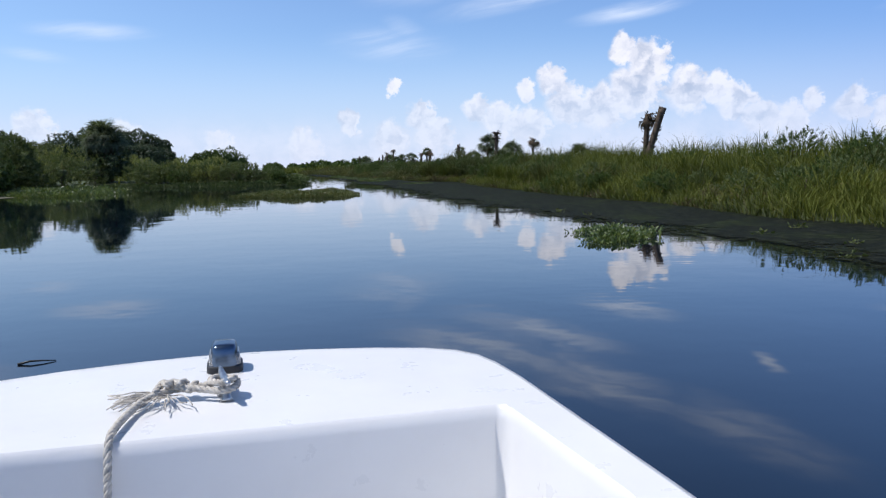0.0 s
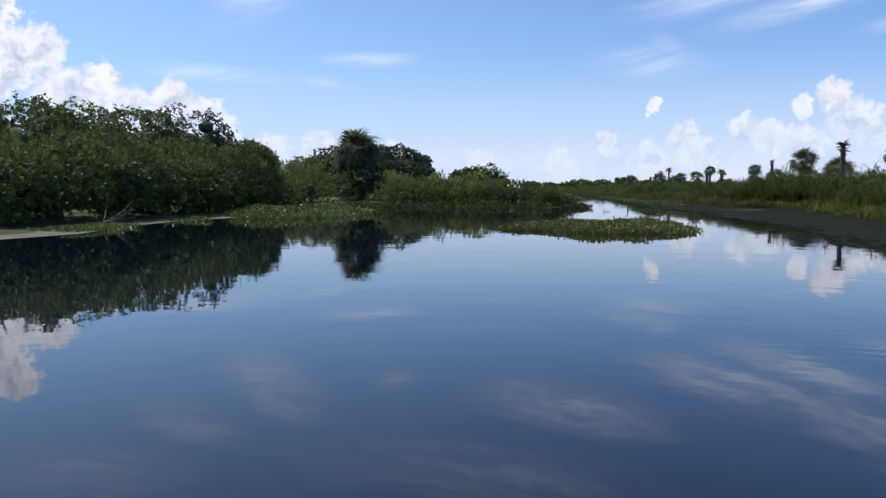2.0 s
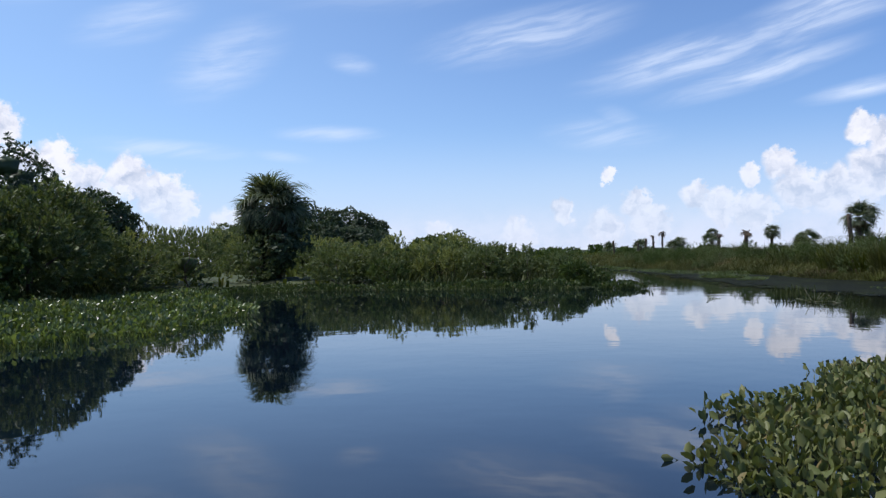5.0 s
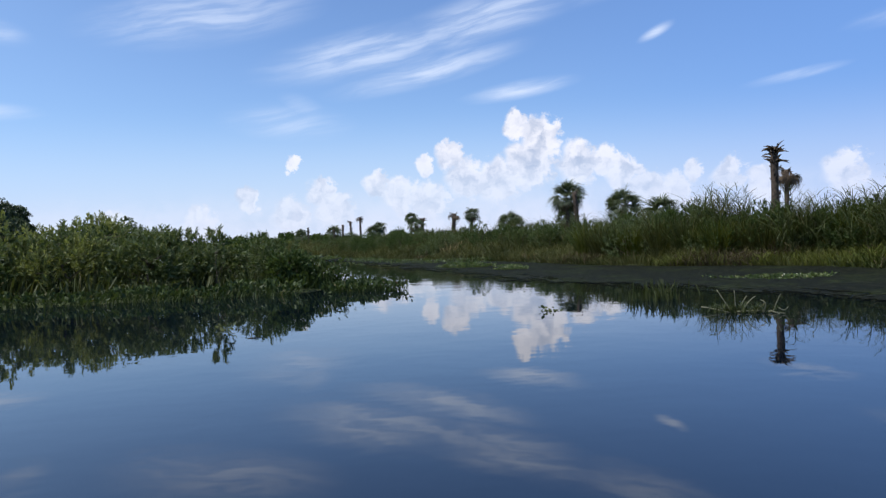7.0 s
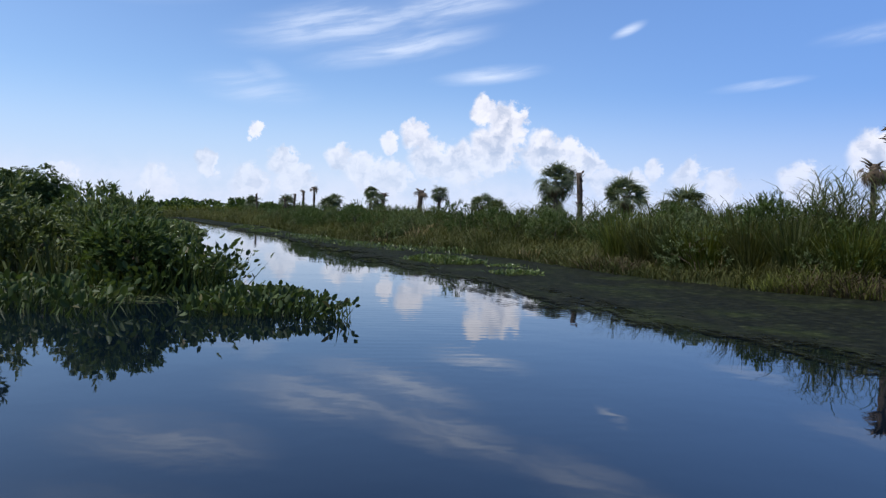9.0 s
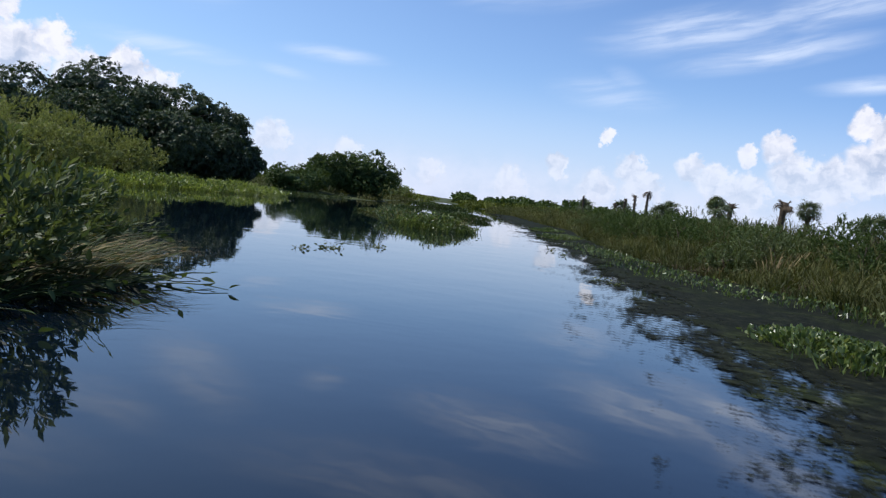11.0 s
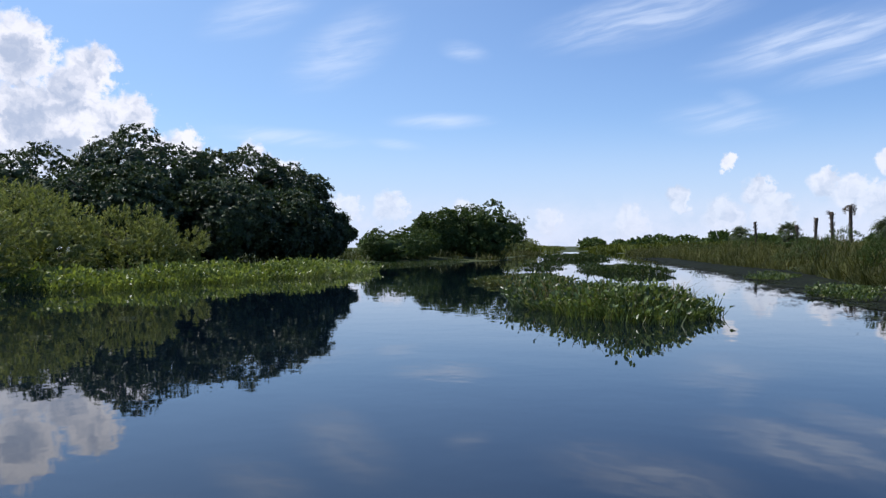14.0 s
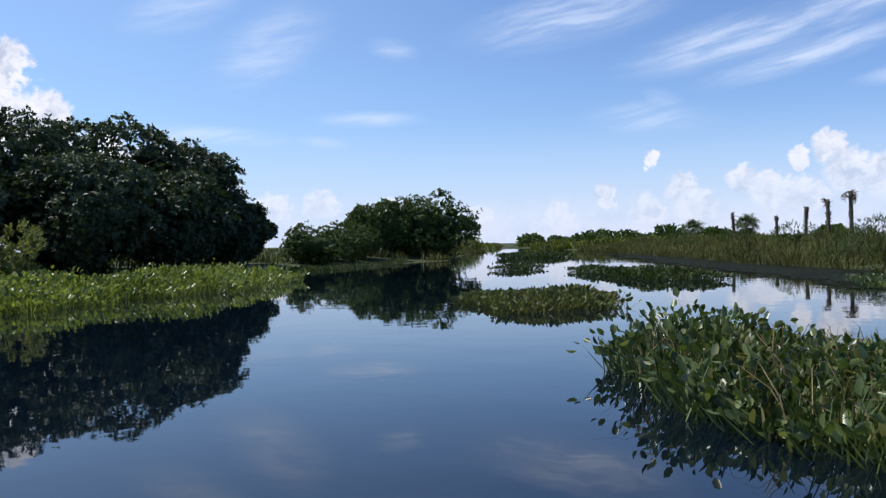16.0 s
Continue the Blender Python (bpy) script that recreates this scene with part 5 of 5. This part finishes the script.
# deck and gunwale top: between the outline and the open well
bm = bmesh.new()
ov = [bm.verts.new(v) for v in ring(outline, 0.62, -0.012)]
iv = [bm.verts.new(v) for v in ring(inner, 0.62)]
oe = [bm.edges.new((ov[k], ov[(k + 1) % len(ov)])) for k in range(len(ov))]
ie = [bm.edges.new((iv[k], iv[(k + 1) % len(iv)])) for k in range(len(iv))]
bmesh.ops.triangle_fill(bm, edges=oe + ie, use_beauty=True)
bmesh.ops.recalc_face_normals(bm, faces=bm.faces)
for f in bm.faces:
    if f.normal.z < 0:
        f.normal_flip()
part("deck", bm, GELCOAT, BOAT)
s = Soup()
skin([ring(inner, 0.62), ring(inner, 0.612, -0.006), ring(inner, 0.59, -0.009), ring(inner, 0.2, -0.014)][::-1], s)
hung("inner_liner", s.mesh("inner_liner", GELCOAT, True), BOAT)
floor_ring = ring(inner, 0.202, -0.02)
s = Soup()
s.add(np.vstack([floor_ring, [0, -0.3, 0.202]]), [(k, (k + 1) % len(floor_ring), len(floor_ring)) for k in range(len(floor_ring))])
hung("floor_pan", s.mesh("floor_pan", NONSKID), BOAT)


def lathe_block(w, l, h, top, seg=10):
    """A rounded block that narrows to its top, along y."""
    s = Soup()
    a = np.linspace(0, 2 * np.pi, 28, endpoint=False)
    e = 0.45
    px, py = np.sign(np.cos(a)) * np.abs(np.cos(a)) ** e, np.sign(np.sin(a)) * np.abs(np.sin(a)) ** e
    rings = []
    for f in np.linspace(0, 1, seg):
        k = 1 - (1 - top) * f ** 2.2
        k2 = k if f < 0.85 else k * (1 - 0.5 * ((f - 0.85) / 0.15) ** 2)
        rings.append(np.column_stack([px * w / 2 * k2, py * l / 2 * k2, np.full(28, h * math.sin(f * math.pi / 2))]))
    skin(rings, s)
    last = rings[-1]
    s.add(np.vstack([last, last.mean(0)]), [(k, (k + 1) % 28, 28) for k in range(28)])
    return s


lamp = thing("bow_light", "bow navigation light with chromed cap on a black base", "boat light")
lamp.parent = BOAT
lamp.matrix_basis = pose(0, 2.11, 0.621, 0, 0, 0)
del lamp["category"]
hung("lamp_base", lathe_block(0.094, 0.115, 0.018, 0.96).mesh("lamp_base", RUBBER, True), lamp)
hung("lens", lathe_block(0.082, 0.10, 0.040, 0.88).mesh("lens", LENS, True), lamp, m=pose(0, 0, 0.012))
hung("cap", lathe_block(0.072, 0.108, 0.058, 0.74).mesh("cap", CHROME, True), lamp, "chromed domed cap", m=pose(0, 0, 0.014))

cleat = thing("cleat", "galvanised horn cleat", "cleat")
cleat.parent = BOAT
del cleat["category"]
cleat.matrix_basis = pose(0.005, 1.83, 0.621, 0, 0, 8)
s = Soup()
f = np.linspace(-1, 1, 11)
s.add(*tube(np.column_stack([0 * f, f * 0.075, 0.042 + 0.012 * np.abs(f) ** 1.5]), 0.0105 - 0.0055 * np.abs(f) ** 2, 9))
hung("horn", s.mesh("horn", STEEL, True), cleat)
for y in (-0.022, 0.022):
    s = Soup()
    s.add(*tube([(0, y * 1.25, 0), (0, y * 1.1, 0.008), (0, y, 0.03), (0, y * 0.9, 0.042)], [0.016, 0.011, 0.008, 0.009], 9))
    hung("foot", s.mesh("foot", STEEL, True), cleat)


def laid_rope(points, r, twist=70.0, samples=160):
    """Three strands twisted round a smooth line."""
    p = np.array(points, float)
    k = np.linspace(0, len(p) - 1, samples)
    i = np.clip(k.astype(int), 0, len(p) - 2)
    f = (k - i)[:, None]
    g = np.vstack([2 * p[0] - p[1], p, 2 * p[-1] - p[-2]])
    a, b, c, d = g[i], g[i + 1], g[i + 2], g[i + 3]
    line = 0.5 * (2 * b + (c - a) * f + (2 * a - 5 * b + 4 * c - d) * f ** 2 + (3 * b - a - 3 * c + d) * f ** 3)
    run = np.concatenate([[0], np.cumsum(np.linalg.norm(np.diff(line, axis=0), axis=1))])
    t = unit(np.gradient(line, axis=0))
    x = unit(np.cross(t, [0.2, 0.3, 0.9]))
    y = np.cross(t, x)
    strands = []
    for q in range(3):
        an = run * twist * 2 + q * 2.094
        strands.append(line + r * 0.55 * (np.cos(an)[:, None] * x + np.sin(an)[:, None] * y))
    return strands, line


rope = thing("mooring_rope", "frayed grey white rope tied to the bow cleat", "rope", at=(-1.21, 1.885, 0.0), turn=14.5)
z0 = 0.635
runs = {
    "rope_tail": ([(-0.02, 1.84, z0 + 0.02), (-0.07, 1.855, z0 + 0.01), (-0.12, 1.85, z0 + 0.008), (-0.165, 1.81, z0 + 0.004), (-0.19, 1.74, z0), (-0.205, 1.64, z0), (-0.21, 1.585, z0 - 0.008), (-0.212, 1.56, 0.58), (-0.215, 1.53, 0.45), (-0.22, 1.45, 0.30), (-0.23, 1.3, 0.222), (-0.2, 1.05, 0.218), (-0.05, 0.8, 0.218)], 0.0075, 300),
    "rope_loop": ([(-0.12, 1.845, z0 + 0.02), (-0.06, 1.83, z0 + 0.014), (0.0, 1.80, z0 + 0.012), (0.03, 1.815, z0 + 0.016), (0.03, 1.86, z0 + 0.02), (-0.01, 1.87, z0 + 0.026), (-0.025, 1.83, z0 + 0.03), (0.0, 1.80, z0 + 0.03), (0.028, 1.83, z0 + 0.032), (0.0, 1.868, z0 + 0.018)], 0.0075, 200),
    "rope_knot": ([(-0.15, 1.83, z0 + 0.01), (-0.135, 1.87, z0 + 0.022), (-0.12, 1.835, z0 + 0.028), (-0.11, 1.872, z0 + 0.022), (-0.095, 1.835, z0 + 0.028), (-0.085, 1.87, z0 + 0.02), (-0.075, 1.83, z0 + 0.012), (-0.06, 1.86, z0 + 0.02)], 0.008, 160)}
for nm, (pts, r, m) in runs.items():
    strands, _ = laid_rope(pts, r, samples=m)
    s = Soup()
    for st in strands:
        s.add(*tube(st, np.full(len(st), r * 0.62), 6))
    hung(nm, s.mesh(nm, ROPE, True), rope)
s = Soup()
rng = np.random.default_rng(5)
for k in range(46):
    a = rng.uniform(3.4, 5.4) if k % 2 else rng.uniform(2.9, 3.5)
    p0 = np.array([-0.13 + rng.normal(0, 0.012), 1.835, z0])
    L = rng.uniform(0.05, 0.12)
    f = np.linspace(0, 1, 5)[:, None]
    pts = p0 + np.array([math.cos(a), math.sin(a), 0]) * L * f + np.array([0, 0, 0.012]) * np.sin(f * 3.1) * rng.uniform(0, 1) + rng.normal(0, 0.004, (5, 3)) * f
    pts[:, 2] = np.maximum(pts[:, 2], 0.6235)
    s.add(*tube(pts, np.full(5, 0.0016), 4))
hung("frayed_end", s.mesh("frayed_end", ROPE), rope, "unravelled frayed strands")

# ---- small floating things ----


FLOAT_LEAVES = []
for k in range(4):
    v, t = hyacinth_leaves(np.zeros((1, 3)), [0.08], 0.07, np.array([[0.7, 0.0, 0.0]]), np.random.default_rng(640 + k))
    FLOAT_LEAVES.append(mesh_from("leaf", v, t, HYACINTH_OLD))


def floating_plant(at, seed, n=14, label="single water hyacinth plant adrift on the water"):
    rng = np.random.default_rng(seed)
    ob = thing("water_hyacinth", label, "water plant", "drifting plants", at=(*at, 0.0))
    for k in range(n):
        m = Matrix.Translation((rng.normal(0, 0.05), rng.normal(0, 0.05), -0.01)) @ Euler((rng.normal(0, 0.3), rng.uniform(-0.3, 0.7), rng.uniform(0, 6.28))).to_matrix().to_4x4()
        hung("leaf", FLOAT_LEAVES[k % 4], ob, m=Matrix.Diagonal((1, 1, 0.6, 1)) @ m @ Matrix.Scale(rng.uniform(0.6, 1.3), 4))
    return ob


for k, (x, y) in enumerate([(-15.05, 72.55), (-14.9, 72.75), (-14.68, 74.3), (-15.15, 71.75), (-8.94, 50.92), (-9.9, 73.4), (-10.2, 74), (-11.6, 80.5), (-12.1, 82.2), (2.15, 19.1), (1.65, 20.3), (3.85, 13.9), (4.45, 12.3), (3.65, 10.9), (4.85, 14.9), (-13.5, 50.75)]):
    floating_plant((x, y), 600 + k)


def drift_stick(pts, r, label, material=WETWOOD, name="driftwood", category="driftwood"):
    s = Soup()
    s.add(*tube(pts, np.linspace(r, r * 0.4, len(pts)), 6))
    return tagged(hung(name, s.mesh(name, material, True)), label, category, "drifting sticks")


drift_stick([(-3.73, 6.47, 0.004), (-3.67, 6.5, 0.016), (-3.6, 6.53, 0.012), (-3.54, 6.56, 0.004)], 0.008, "short dark stick floating on the water")
drift_stick([(-13.1, 49.6, 0.0), (-13.0, 49.64, 0.01), (-12.92, 49.66, 0.0)], 0.007, "short dark stick floating on the water")
snag = thing("fallen_branch", "bare grey fallen branch at the foot of the thicket", "branch", at=(-22.25, 32.75, 0.1))
s = Soup()
for dx, dy, dz in [(0.9, 0.3, 0.5), (0.5, 0.8, 0.7), (-0.4, 0.7, 0.9), (0.2, 1.0, 0.35)]:
    f = np.linspace(0, 1, 5)[:, None]
    s.add(*tube(np.array([dx, dy, dz]) * f + np.array([0, 0, -0.2]) * np.sin(f * 3.1) * 0.5, np.linspace(0.03, 0.006, 5), 6))
hung("limb", s.mesh("limb", DRIFT, True), snag)
sapling = tree((-14.95, 59.2), 0.3, 1.6, 420, 0.10, WILLOW_LEAF, "thin young sapling standing above the reeds", "sapling", "sapling", base=0.25, seed=700, girth=0.015, feather=1.0)

# broken canes standing in the film
canes = thing("broken_canes", "pale broken canes with bent sprouts on the algae film", "canes", at=(-6.85, 49.35, 0.0), turn=-35)
for pts in [[(0, 0, -0.05), (-0.16, 0.02, 0.22), (-0.30, 0.03, 0.45)], [(0.03, 0.02, -0.05), (0.04, 0.03, 0.2), (0.03, 0.02, 0.44)],
            [(-0.62, 0.1, 0.10), (-0.35, 0.06, 0.06), (-0.06, 0.0, 0.0)], [(0.05, -0.03, 0.02), (0.5, -0.02, 0.035), (0.95, -0.06, 0.0)],
            [(0.3, 0.06, 0.0), (0.62, 0.0, 0.05), (0.9, -0.22, -0.02)], [(0.08, 0.0, -0.03), (0.18, 0.03, 0.2), (0.26, 0.04, 0.33)],
            [(0.12, 0.0, -0.03), (0.3, 0.0, 0.22), (0.42, 0.02, 0.32)], [(0.55, 0.0, 0.0), (0.60, 0.0, 0.18), (0.50, 0.02, 0.25)],
            [(0.72, 0.0, 0.0), (0.80, 0.02, 0.2), (0.87, 0.0, 0.36)], [(0.84, 0.0, 0.1), (0.93, 0.05, 0.05), (1.0, 0.03, 0.12)]]:
    s = Soup()
    p = np.array(pts, float) * 0.66
    f = np.linspace(0, 1, 6)[:, None]
    s.add(*tube((1 - f) ** 2 * p[0] + 2 * f * (1 - f) * (2 * p[1] - 0.5 * p[0] - 0.5 * p[2]) + f ** 2 * p[2], np.linspace(0.008, 0.005, 6), 6))
    hung("cane", s.mesh("cane", CANE, True), canes)
rng = np.random.default_rng(71)
n = 170
q = np.column_stack([rng.normal(0.12, 0.24, n), rng.normal(0.03, 0.08, n), np.full(n, -0.02)])
v, t = blades(q, rng.uniform(0.05, 0.2, n), 0.016, rng.normal(0, 0.8, (n, 3)) * [1, 1, 0], rng)
tagged(hung("sprout_tuft", mesh_from("sprout_tuft", v, t, REED), canes), kind="stuff")

# long stalked water plants lying out from the bank
n = 64
ang, rise = rng.normal(0.45, 0.75, n), rng.uniform(0.02, 0.75, n)
out = np.column_stack([np.cos(ang) * np.cos(rise), np.sin(ang) * np.cos(rise), np.sin(rise)])
root = np.column_stack([rng.normal(-16.75, 0.16, n), rng.normal(68.75, 0.16, n), np.full(n, -0.02)])
far = rng.uniform(0.35, 0.95, n)[:, None]
s = Soup()
for k in range(n):
    f = np.linspace(0, 1, 4)[:, None]
    s.add(*tube(root[k] + out[k] * far[k] * f - np.array([0, 0, 0.22]) * far[k] * f ** 2 + np.array([0, 0, 0.05]), np.linspace(0.008, 0.005, 4), 4, False))
tip = root + out * far - np.array([0, 0, 0.22]) * far + np.array([0, 0, 0.05])
s.add(*leaf_cards(tip, out + rng.normal(0, 0.35, (n, 3)), 0.13 * rng.uniform(0.7, 1.2, n), 0.45, 0.12, rng))
tagged(hung("sprawling_plants", s.mesh("sprawling_plants", PICKEREL)), "long stalked dark leaves sprawling over the water", "water plants", kind="stuff")
